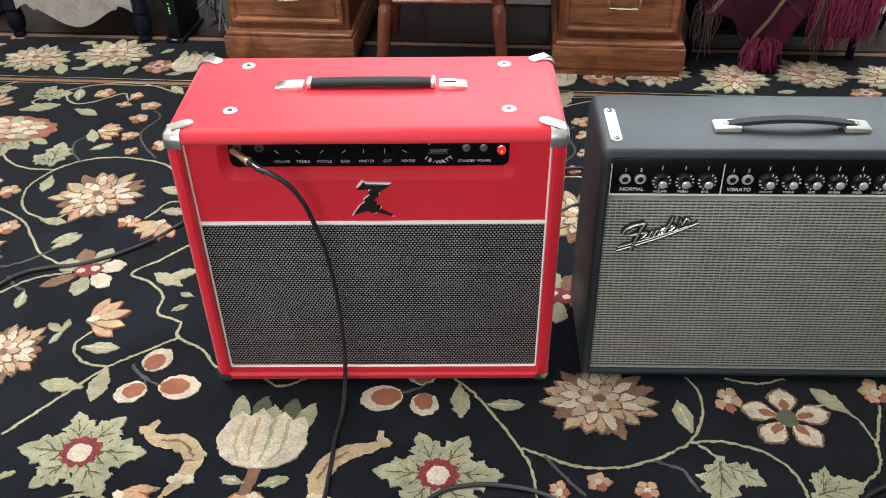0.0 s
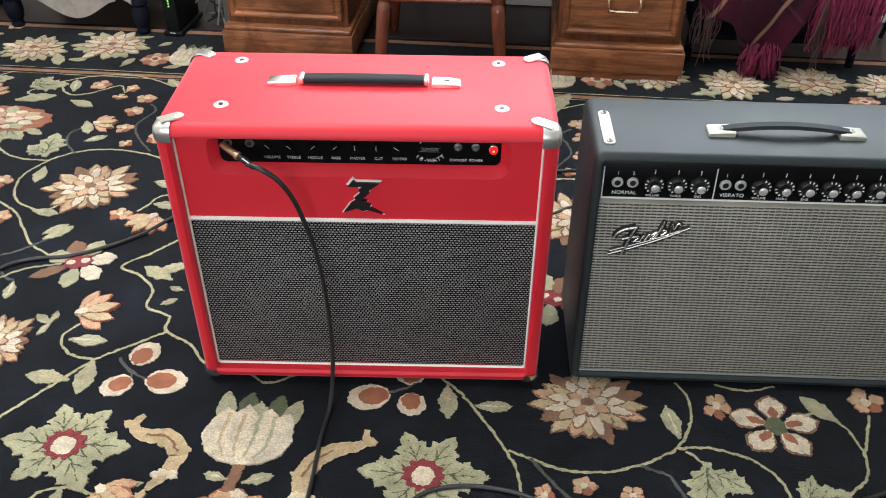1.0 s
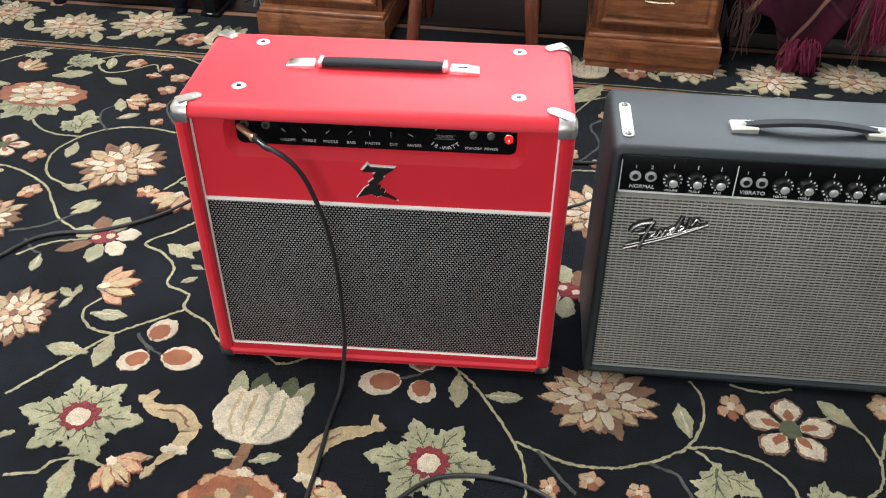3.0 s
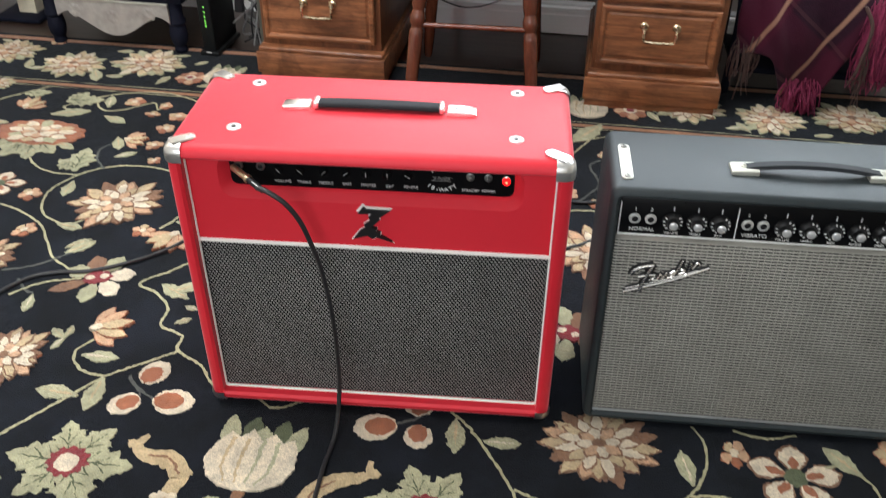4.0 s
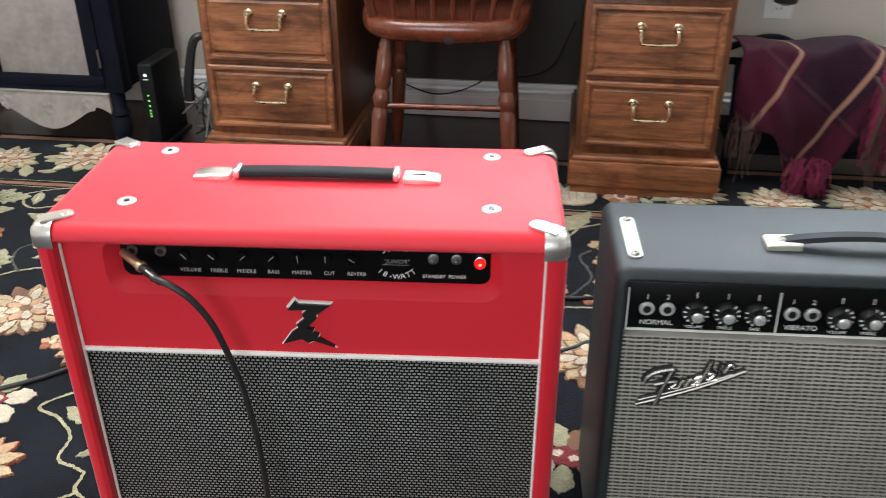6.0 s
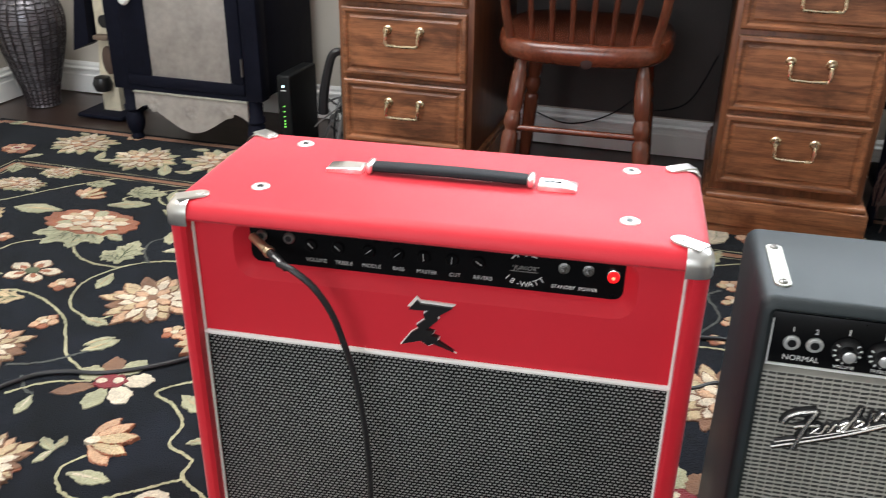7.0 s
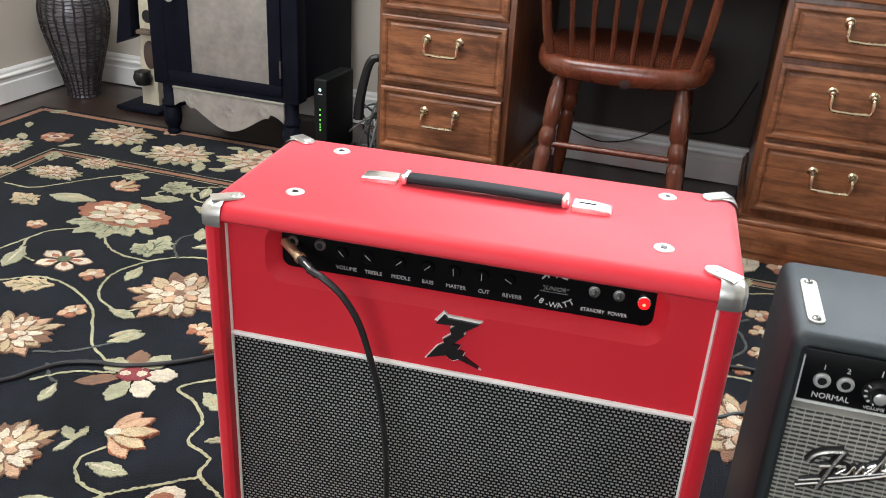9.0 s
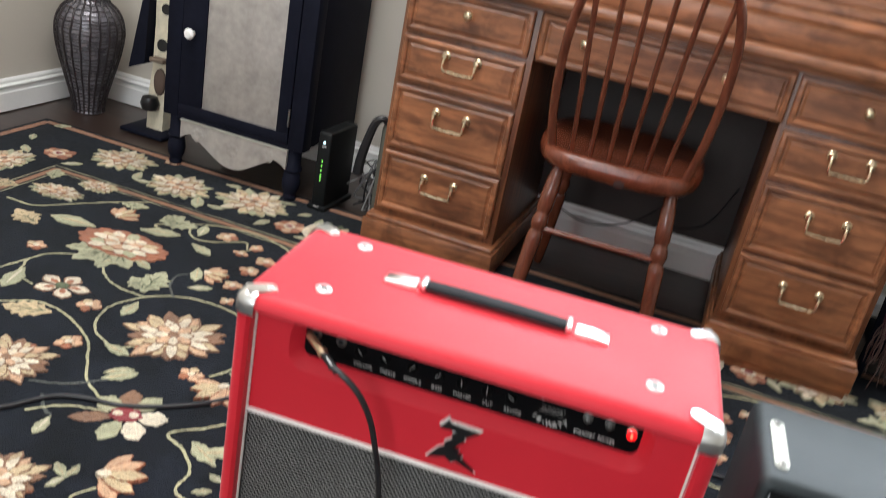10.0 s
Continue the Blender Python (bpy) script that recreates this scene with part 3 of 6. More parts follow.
def tulip(x, y, w, h, stem=0.05):
    m = Motif()
    low = y - h / 2
    if stem:
        m.shape([(x - 0.010, low - stem), (x + 0.008, low - stem), (x + 0.013, low + 0.01), (x - 0.006, low + 0.01)], BROWN, 1)
    for u0, u1, v1, half in ((-0.30, -0.40, 0.98, 0.11), (0.32, 0.46, 0.94, 0.11)):
        m.petal(x + w * u0, low + h * 0.45, math.atan2(h * (v1 - 0.45), w * (u1 - u0)), 0, h * (v1 - 0.45) * 1.03, w * half, SAGE, 1, point=0.55)
    for k in (-0.14, 0.2):
        m.petal(x + w * k, low + h * 0.55, radians(86), 0, h * 0.44, w * 0.10, MOSS, 2, point=0.6)
    m.petal(x + w * 0.03, low + h * 0.5, radians(92), 0, h * 0.36, w * 0.12, SAGE, 3, point=0.5)
    body = [(-0.22, 0.02), (0.0, 0.0), (0.22, 0.03), (0.42, 0.16), (0.49, 0.36), (0.46, 0.60), (0.38, 0.72), (0.26, 0.66), (0.16, 0.78), (0.03, 0.66), (-0.1, 0.8), (-0.2, 0.68), (-0.34, 0.74), (-0.45, 0.55), (-0.5, 0.34), (-0.42, 0.15)]
    m.shape([(x + w * u, low + h * v) for u, v in body], CREAM, 4)
    for k in (-0.26, -0.1, 0.06, 0.22):
        m.stroke([(x + w * k * 0.7, low + h * 0.08), (x + w * k * 1.1, low + h * 0.3), (x + w * k * 1.05, low + h * 0.66)], w * 0.02, w * 0.05, GOLD if k < 0 else SAGE, 5)
    m.fan("tulip")


def palmette(x, y, w, h):
    m = Motif()
    ring(m, x, y - 0.01, w, h * 1.1, 17, 0.5, 1.0, 0.2, (PEACH, CREAM, PEACH), 0, 0.1, outline=RUST)
    m.ellipse(x, y - 0.01, w * 0.40, h * 0.44, RUST, 3, n=50, frill=0.06, lobes=9)
    ring(m, x, y - 0.01, w * 0.6, h * 0.66, 7, 0.1, 1.0, 0.24, (GOLD, BROWN), 4, 0.4)
    m.done("palmette")


def vine(pts, width=0.0075, c=VINE, layer=0):
    m = Motif()
    m.stroke(pts, width, width * 0.85, c, layer)
    m.done("vine")


def mirrored(rows, lo=0.02):
    """The far right half, which repeats the left half about the rug's middle."""
    return list(rows) + [(mirror_x(r[0], r[1]), *r[1:]) for r in rows if r[1] > 1.25 and mirror_x(r[0], r[1]) > lo]


for r in ((-0.581, 0.865, 0.185, 0.158), (-0.019, 0.871, 0.18, 0.158)):
    star(*r)
tulip(-0.303, 0.933, 0.146, 0.150)
for r in ((-0.871, 2.262, 0.10, 0.14), (0.171, 2.25, 0.11, 0.135)):
    tulip(*r, stem=0)
palmette(-0.288, 0.755, 0.165, 0.118)
for x, y, w, h, a in ((-0.553, 0.996, 0.055, 0.046, 40), (-0.474, 1.015, 0.07, 0.055, 180), (-0.534, 1.075, 0.058, 0.05, 250), (-0.129, 1.02, 0.07, 0.055, 15), (-0.056, 1.012, 0.05, 0.046, 110), (-0.068, 1.083, 0.055, 0.05, 290)):
    oval_bud(x, y, w, h, radians(a))
for x, y, w, h, a in ((-0.666, 1.174, 0.085, 0.06, 25), (-0.943, 1.85, 0.05, 0.06, 20), (-0.681, 1.45, 0.08, 0.06, 250), (-1.309, 1.988, 0.06, 0.06, 80),
                      (-0.472, 0.775, 0.07, 0.05, 320), (-0.15, 0.775, 0.06, 0.05, 200)):
    lotus(x, y, w, h, radians(a))
for r in mirrored([(-0.813, 1.065, 0.15, 0.16), (-0.854, 1.568, 0.205, 0.2), (-1.041, 1.324, 0.17, 0.155)]) + [(0.23, 1.045, 0.19, 0.165)]:
    chrysanthemum(*r)
for r in ((-1.525, 1.985, 0.14, 0.09), (-1.475, 2.085, 0.10, 0.07), (-1.33, 2.247, 0.18, 0.155), (-1.114, 2.295, 0.2, 0.17), (-1.567, 2.3, 0.175, 0.15), (-1.775, 2.06, 0.13, 0.165), (0.437, 2.285, 0.18, 0.15), (0.652, 2.265, 0.17, 0.16), (0.864, 2.305, 0.2, 0.17), (1.07, 2.3, 0.17, 0.15), (-1.79, 1.77, 0.15, 0.17), (-1.8, 1.5, 0.15, 0.17)):
    chrysanthemum(r[0], r[1], r[2] * 1.1, r[3] * 1.1, border=True)
for r in mirrored([(-1.2, 1.84, 0.235, 0.175)]):
    peony(*r)
for r in ((-0.957, 2.222, 0.088, 0.09), (0.284, 2.247, 0.095, 0.10), (-1.72, 2.207, 0.1, 0.085), (0.98, 2.20, 0.08, 0.07), (-0.12, 2.26, 0.1, 0.1), (-0.55, 2.25, 0.1, 0.1)):
    rosette(*r)
for r in [(0.53, 1.032, 0.145, 0.13)] + mirrored([(-1.16, 1.598, 0.125, 0.1)]):
    five_petal(*r)
for fx in (-0.762, 0.168):
    red_centre(fx, 1.307, 0.145, 0.155, -1 if fx > 0 else 1)
lotus(0.095, 1.45, 0.08, 0.06, radians(290))
for r in mirrored([(-1.042, 2.05, 0.062, 0.055), (-0.95, 2.041, 0.039, 0.04), (-0.964, 1.991, 0.042, 0.035), (-0.891, 1.991, 0.06, 0.05), (-0.895, 1.922, 0.052, 0.055), (-0.886, 1.834, 0.045, 0.05), (-0.854, 1.762, 0.04, 0.036),
                   (-0.793, 1.794, 0.046, 0.055), (-1.066, 1.57, 0.055, 0.055), (-0.998, 1.435, 0.05, 0.055), (-0.748, 1.477, 0.05, 0.045), (-1.338, 1.713, 0.05, 0.045)]) + [(0.442, 1.065, 0.045, 0.06), (0.688, 1.102, 0.064, 0.06), (0.222, 0.88, 0.04, 0.038), (0.164, 0.855, 0.036, 0.045), (0.294, 0.871, 0.038, 0.036), (-1.46, 2.39, 0.05, 0.03)]:
    small_flower(*r)
for x, y, a, ln in ((-1.225, 2.02, 15, 0.10), (-1.225, 2.02, 60, 0.07), (0.412, 0.945, 262, 0.10), (0.412, 0.93, 330, 0.07), (0.535, 0.88, 20, 0.09), (0.55, 0.88, 75, 0.06), (-1.02, 1.682, 100, 0.11), (-1.02, 1.69, 150, 0.07), (-1.10, 1.50, 200, 0.1), (-1.42, 1.80, 160, 0.1), (-1.9, 2.385, 40, 0.05), (-1.62, 1.95, 200, 0.09), (-1.60, 2.05, 120, 0.07), (-1.36, 2.04, 20, 0.07)):
    m = Motif()
    maple(m, x, y, radians(a), ln, GOLD if a in (200, 160) else SAGE)
    m.done("leaf")
for r in ((-0.639, 1.0, -0.716, 1.003), (-0.616, 1.05, -0.611, 0.97), (-0.682, 1.094, -0.613, 1.097), (-0.996, 1.641, -0.988, 1.574), (-1.131, 1.804, -1.075, 1.78), (-0.869, 1.371, -0.826, 1.424), (-0.941, 1.468, -0.879, 1.462), (-1.083, 1.958, -1.013, 1.932),
          (-1.097, 2.006, -1.119, 2.071), (-0.995, 1.857, -0.963, 1.797), (-0.957, 1.761, -0.913, 1.792), (-0.828, 2.064, -0.875, 2.106), (-0.651, 1.595, -0.722, 1.608), (-0.625, 1.518, -0.691, 1.524), (-0.559, 1.276, -0.628, 1.31), (-0.526, 1.248, -0.556, 1.254), (-0.529, 1.223, -0.555, 1.204), (-0.002, 1.063, 0.007, 0.989)):
    leaf(*r)
for r in ((0.048, 1.02, 0.108, 1.025), (0.375, 0.988, 0.357, 1.056), (0.634, 1.051, 0.583, 1.103), (-0.31, 0.83, -0.349, 0.837), (-0.287, 0.827, -0.243, 0.846), (-0.552, 0.787, -0.541, 0.699), (0.21, 2.152, 0.142, 2.043), (-0.86, 1.237, -0.85, 1.185), (-1.199, 2.192, -1.15, 2.195),
          (-1.25, 2.227, -1.21, 2.154), (-1.037, 2.166, -1.018, 2.223), (-0.916, 2.174, -0.872, 2.188), (-1.275, 1.612, -1.247, 1.52), (-1.312, 1.88, -1.433, 1.862), (-1.227, 1.942, -1.133, 1.978), (-1.162, 1.765, -1.181, 1.722), (-0.879, 1.389, -0.841, 1.428), (-0.665, 0.82, -0.69, 0.807), (-0.433, 0.809, -0.488, 0.794)):
    leaf(*r)
for r in ((0.53, 2.19, 0.58, 2.205), (0.59, 2.18, 0.56, 2.23), (0.75, 2.19, 0.80, 2.2), (0.36, 2.2, 0.33, 2.25), (-1.45, 2.2, -1.40, 2.21), (-1.47, 2.26, -1.45, 2.2), (-1.66, 2.15, -1.62, 2.19), (-1.78, 2.15, -1.83, 2.19), (-1.25, 2.36, -1.2, 2.37), (-0.98, 2.31, -0.95, 2.34), (-1.02, 2.37, -1.06, 2.36), (-1.64, 2.38, -1.6, 2.37), (-1.85, 2.24, -1.88, 2.28), (0.12, 1.95, 0.15, 1.90), (-0.735, 1.13, -0.77, 1.15), (-0.735, 1.13, -0.735, 1.165), (-0.735, 1.13, -0.745, 1.098), (-0.60, 1.29, -0.545, 1.33)):
    leaf(*r)
S = 0.0058
VINES = [
    [(-0.724, 0.888), (-0.664, 0.979), (-0.616, 1.05), (-0.57, 1.089), (-0.516, 1.134)],
    [(-0.54, 1.44), (-0.587, 1.407), (-0.628, 1.356), (-0.673, 1.306), (-0.629, 1.283), (-0.586, 1.243), (-0.579, 1.194), (-0.528, 1.175), (-0.52, 1.137), (-0.462, 1.105), (-0.424, 1.066), (-0.351, 1.054), (-0.302, 1.031), (-0.249, 1.063), (-0.19, 1.10)],
    [(-0.616, 1.05), (-0.666, 1.059), (-0.696, 1.09), (-0.692, 1.115), (-0.68, 1.136)],
    [(-0.713, 1.675), (-0.762, 1.715), (-0.874, 1.732), (-0.955, 1.708), (-1.003, 1.661), (-1.029, 1.59), (-1.008, 1.522), (-0.969, 1.485), (-0.913, 1.474), (-0.876, 1.521)],
    [(-0.998, 1.666), (-1.061, 1.666), (-1.112, 1.683), (-1.161, 1.727), (-1.169, 1.765)],
    [(-1.31, 1.43), (-1.208, 1.474), (-1.16, 1.513), (-1.092, 1.516), (-0.987, 1.469), (-0.932, 1.41), (-0.885, 1.354), (-0.827, 1.321)],
    [(-0.907, 1.226), (-0.862, 1.273), (-0.793, 1.3)],
    [(-1.136, 1.97), (-1.215, 1.99), (-1.122, 2.078), (-1.01, 2.115), (-0.922, 2.102), (-0.844, 2.063)],
    [(-1.159, 2.052), (-1.105, 1.989), (-1.049, 2.002), (-0.991, 2.053), (-0.96, 2.015), (-0.957, 2.049)],
    [(-0.716, 1.49), (-0.705, 1.512), (-0.688, 1.551), (-0.654, 1.565)],
    [(-1.32, 1.56), (-1.301, 1.648), (-1.285, 1.70), (-1.239, 1.736)],
    [(-1.301, 1.648), (-1.265, 1.586), (-1.21, 1.566)],
    [(-1.584, 1.873), (-1.501, 1.88), (-1.443, 1.952), (-1.381, 2.029), (-1.312, 2.101)],
]
RIGHT_VINES = [
    [(-0.017, 1.079), (0.024, 1.043), (0.064, 0.991), (0.101, 0.936), (0.124, 0.888), (0.132, 0.82)],
    [(0.106, 0.934), (0.145, 0.921), (0.188, 0.907), (0.247, 0.907), (0.308, 0.928), (0.344, 0.949), (0.369, 0.97), (0.389, 1.006), (0.399, 1.05), (0.394, 1.087), (0.378, 1.112)],
    [(0.369, 0.969), (0.417, 0.974), (0.474, 0.962), (0.51, 0.933), (0.524, 0.904), (0.529, 0.873)],
    [(0.381, 0.965), (0.4, 0.95), (0.41, 0.935)],
    [(0.563, 1.051), (0.598, 1.067), (0.634, 1.051), (0.653, 1.011), (0.657, 0.978), (0.642, 0.933), (0.595, 0.896)],
    [(0.657, 0.989), (0.679, 1.049), (0.686, 1.074)], [(0.444, 1.114), (0.494, 1.106), (0.543, 1.121)],
    [(-0.637, 0.74), (-0.592, 0.755), (-0.577, 0.777), (-0.538, 0.79), (-0.512, 0.784), (-0.49, 0.777)],
    [(0.145, 1.983), (0.191, 2.083), (0.215, 2.136)],
]
for v in VINES:
    vine(v, S)
    if min(p[1] for p in v) > 1.3:
        vine([(mirror_x(x, y), y) for x, y in v], S)
for v in RIGHT_VINES:
    vine(v, S * 0.9)
for v in ([(-0.87, 1.964), (-0.844, 1.928), (-0.864, 1.852), (-0.828, 1.784), (-0.783, 1.734)], [(-0.952, 1.703), (-0.993, 1.745), (-1.008, 1.793), (-0.991, 1.82)], [(-0.964, 1.296), (-0.898, 1.33), (-0.83, 1.413)], [(-0.916, 1.277), (-0.884, 1.248), (-0.86, 1.237)],
          [(-0.574, 1.06), (-0.556, 1.041), (-0.505, 1.012)], [(-0.55, 1.037), (-0.535, 1.02), (-0.54, 1.0)], [(-0.097, 1.033), (-0.067, 1.049), (-0.036, 1.085)], [(0.308, 0.928), (0.349, 0.913), (0.372, 0.874)], [(0.141, 0.922), (0.17, 0.887), (0.203, 0.852)]):
    vine(v, 0.006, GREY)
    if v[0][1] > 1.5:
        vine([(mirror_x(x, y), y) for x, y in v], 0.006, GREY)
for pts in ([(-0.48, 0.938), (-0.49, 0.915), (-0.465, 0.898), (-0.427, 0.898), (-0.401, 0.872), (-0.405, 0.832), (-0.425, 0.798)], [(-0.119, 0.948), (-0.117, 0.921), (-0.162, 0.902), (-0.188, 0.878), (-0.199, 0.846), (-0.193, 0.815), (-0.175, 0.79)]):
    m = Motif()
    m.stroke(pts, 0.010, 0.010, GOLD, 1, bulge=0.022)
    side = 1 if pts[0][0] < AXIS else -1
    for i, a, ln in ((1, 160, 0.020), (3, 250, 0.022), (4, 20, 0.020), (5, 200, 0.026), (5, 340, 0.020), (6, 250, 0.030)):
        m.petal(*pts[i], radians(a if side > 0 else 180 - a), -0.006, ln, 0.008, CREAM if i == 5 else GOLD, 2, notch=0.2)
    m.stroke([pts[2], pts[3], pts[4]], 0.003, 0.005, BROWN, 3)
    m.done("scroll")
# the far half repeats the near one, turned about the rug's middle
for ob in [o for o in rug.children if o.name.split(".")[0] != "carpet_field"]:
    if not ob.children:
        copy_thing(ob, Matrix.Translation((-0.6, 0.66, 0)) @ Matrix.Rotation(math.pi, 4, "Z"))
# the border: three narrow stripes round the field, two round the edge
for inset, c, w in ((0.030, BORDER, 0.022), (0.325, BORDER, 0.016), (0.343, SAGE, 0.003), (0.307, SAGE, 0.003)):
    m = Motif()
    a, b, c0, d = RX0 + inset, RX1 - inset, RY0 + inset, RY1 - inset
    for p, q in (((a, d), (b, d)), ((a, c0), (a, d)), ((b, c0), (b, d))):
        n = 60
        m.stroke([(p[0] + (q[0] - p[0]) * i / n, p[1] + (q[1] - p[1]) * i / n) for i in range(n + 1)], w, w, c, 0 if c == BORDER else 1, step=1)
    bmesh.ops.rotate(m.bm, verts=m.bm.verts[:], cent=(-0.3, 2.2, 0), matrix=Matrix.Rotation(radians(RUG_TURN), 3, "Z"))
    m.done("border_stripe")


# ---- red amplifier ----
def xz(pts, y):
    return [(x, y, z) for x, z in pts]


def shell(bm, x0, z0, x1, z1, y0, y1, edge, rim, depth, rc=0.016, low=None):
    """A cabinet open at the front: rounded outside, a rim of the given width (low: at the bottom), a cavity."""
    low = rim if low is None else low
    loops = []
    for k in range(4):
        a = radians(90 * k / 3)
        i = edge * (1 - math.sin(a))
        loops.append(xz(rrect(x0 + i, z0 + i, x1 - i, z1 - i, rc), y1 - edge + edge * math.cos(a)))
    for k in range(5):
        a = radians(90 * k / 4)
        i = edge * (1 - math.cos(a))
        loops.append(xz(rrect(x0 + i, z0 + i, x1 - i, z1 - i, max(0.004, rc - i * 0.3)), y0 + edge - edge * math.sin(a)))
    r2 = rim - 0.004
    loops.append(xz(rrect(x0 + r2, z0 + low - 0.004, x1 - r2, z1 - r2, 0.006), y0))
    loops.append(xz(rrect(x0 + rim, z0 + low, x1 - rim, z1 - rim, 0.004), y0 + 0.004))
    loops.append(xz(rrect(x0 + rim, z0 + low, x1 - rim, z1 - rim, 0.004), y0 + depth))
    loft(bm, loops, True, True)


def screw_cup(bm, m, r=0.009):
    lathe(bm, [(r, 0), (r * 0.97, 0.0012), (r * 0.62, 0.0026), (r * 0.55, 0.0020), (r * 0.30, 0.0022), (r * 0.28, 0.0010), (0.0004, 0.0010)], m, 18)


def jack(parent, x, y, z, r=0.0065, metal=STEEL):
    bm = bmesh.new()
    lathe(bm, [(r, 0), (r, 0.002), (r * 0.8, 0.0035), (r * 0.55, 0.0035), (r * 0.5, 0.0005), (0.0004, 0.0005)], pose(x, y, z, 90), 20)
    ob = part("jack_socket", bm, metal, parent, "round metal jack socket")
    bm = bmesh.new()
    lathe(bm, [(r * 0.52, 0), (r * 0.52, 0.0034), (0.0004, 0.0034)], pose(x, y, z, 90), 14)
    part("jack_hole", bm, BLACK_PLASTIC, ob)


def corner_cap(parent, x, z, y, sx, sz, sy, size):
    """A pressed metal cap over one corner; sx, sz, sy point into the cabinet."""
    bm = bmesh.new()
    box(bm, 0, 0, 0, 0.07, 0.07, 0.07, 0.015, 4)
    kill = [f for f in bm.faces if max(f.calc_center_median()) > 0.052]
    bmesh.ops.delete(bm, geom=kill, context="FACES")
    for v in bm.verts:
        for i in range(3):
            v.co[i] = min(v.co[i], size[i]) if v.co[i] > 0.02 else v.co[i]
    k = 0.0016
    for v in bm.verts:
        v.co = Vector((x + sx * (v.co[0] - k), y + sy * (v.co[1] - k), z + sz * (v.co[2] - k)))
    # a tongue that lies on the top, its screw at the rounded end
    if sz < 0:
        ends = (Vector((0.010, 0.011)), Vector((0.0315, 0.0255)))
        along = (ends[1] - ends[0]).normalized()
        side = Vector((-along.y, along.x))
        for h0, h1, w in ((-0.0010, 0.0013, 0.0092),):
            rim = [ends[0] - side * w, *[ends[1] + w * (math.cos(q) * side + math.sin(q) * along) for q in [math.pi * (1 - j / 10) for j in range(11)]], ends[0] + side * w]
            loft(bm, [[(x + sx * (p.x * f + c.x), y + sy * (p.y * f + c.y), z + k + h) for p in rim] for f, c, h in ((1, Vector((0, 0)), h0), (1, Vector((0, 0)), h1 - 0.0008), (0.93, ends[1] * 0.07, h1))], True, True)
        lathe(bm, [(0.0050, 0.0), (0.0046, 0.0014), (0.0026, 0.0020), (0.0004, 0.0014)], Matrix.Translation((x + sx * 0.0310, y + sy * 0.0250, z + k + 0.0009)), 16)
    part("corner_cap", bm, POLISHED, parent, "polished metal corner cap")


AMP_TURN = 5.2
amp = thing("guitar_amplifier", pose(-0.131, 1.0645, 0, 0, 0, AMP_TURN), "red vinyl guitar amplifier with dark grille cloth and cream piping", "amplifier")
AH, AW, AF, AB, A0 = 0.492, 0.277, -0.020, 0.226, 0.012
bm = bmesh.new()
shell(bm, -AW, A0, AW, AH, AF, AB, 0.0165, 0.021, 0.060)
part("cabinet", bm, RED, amp, "red vinyl covered cabinet")
# upper front with its opening for the controls
bm = bmesh.new()
loops = []
for r, y in ((rrect(-0.2555, 0.328, 0.2555, 0.470, 0.002), 0.012), (rrect(-0.2555, 0.328, 0.2555, 0.470, 0.002), 0.0), (rrect(-0.212, 0.402, 0.212, 0.4698, 0.022), 0.0), (rrect(-0.2095, 0.4045, 0.2095, 0.4696, 0.020), 0.0026), (rrect(-0.206, 0.408, 0.206, 0.4693, 0.017), 0.0062), (rrect(-0.2025, 0.4115, 0.2025, 0.469, 0.014), 0.0100), (rrect(-0.200, 0.4145, 0.200, 0.4686, 0.012), 0.0132), (rrect(-0.1985, 0.4163, 0.1985, 0.468, 0.010), 0.0160)):
    loops.append(xz(r, y))
loft(bm, loops, False, False)
part("front_panel", bm, RED, amp, "red padded front panel", flat_angle=30)
bm = bmesh.new()
loft(bm, [xz(rrect(-0.1995, 0.412, 0.1995, 0.4695, 0.004), 0.0155), xz(rrect(-0.1995, 0.412, 0.1995, 0.4695, 0.004), 0.02)], True, True)
panel = part("control_panel", bm, BLACK_PANEL, amp, "glossy black control panel with white lettering")
PY = 0.0150
DARK_NUT = surface("dark_plated_nut", (0.16, 0.155, 0.15), 0.3, 1.0, vary=0.15)
DIM_INK = surface("dim_white_ink", (0.26, 0.26, 0.25), 0.5, vary=0.1)
FAINT_INK = surface("thin_white_ink", (0.48, 0.48, 0.47), 0.5, vary=0.1)
for word, x, tx, turn in (("VOLUME", -0.125, -0.130, 42), ("TREBLE", -0.0945, -0.100, 48), ("MIDDLE", -0.064, -0.066, -48), ("BASS", -0.0345, -0.035, -48), ("MASTER", -0.004, -0.007, 4), ("CUT", 0.026, 0.023, 0), ("REVERB", 0.0555, 0.051, 58)):
    lettering("lettering", word, 0.0060, pose(x, PY, 0.4245), FAINT_INK, panel)
    bm = bmesh.new()
    lathe(bm, [(0.0072, 0), (0.0070, 0.003), (0.0062, 0.004), (0.0004, 0.0041)], pose(tx, PY + 0.001, 0.4425, 90), 18)
    knob = part("knob", bm, MATT_BLACK, panel, "black control knob with a white pointer")
    bm = bmesh.new()
    box(bm, -0.00032, -0.0003, -0.0040, 0.00032, 0.0003, 0.0040)
    bmesh.ops.transform(bm, matrix=pose(tx, PY - 0.0032, 0.4425, 0, -turn, 0), verts=bm.verts[:])
    part("pointer", bm, FAINT_INK, knob)
for x in (-0.1855, -0.1545):
    jack(panel, x, PY + 0.0005, 0.4475)
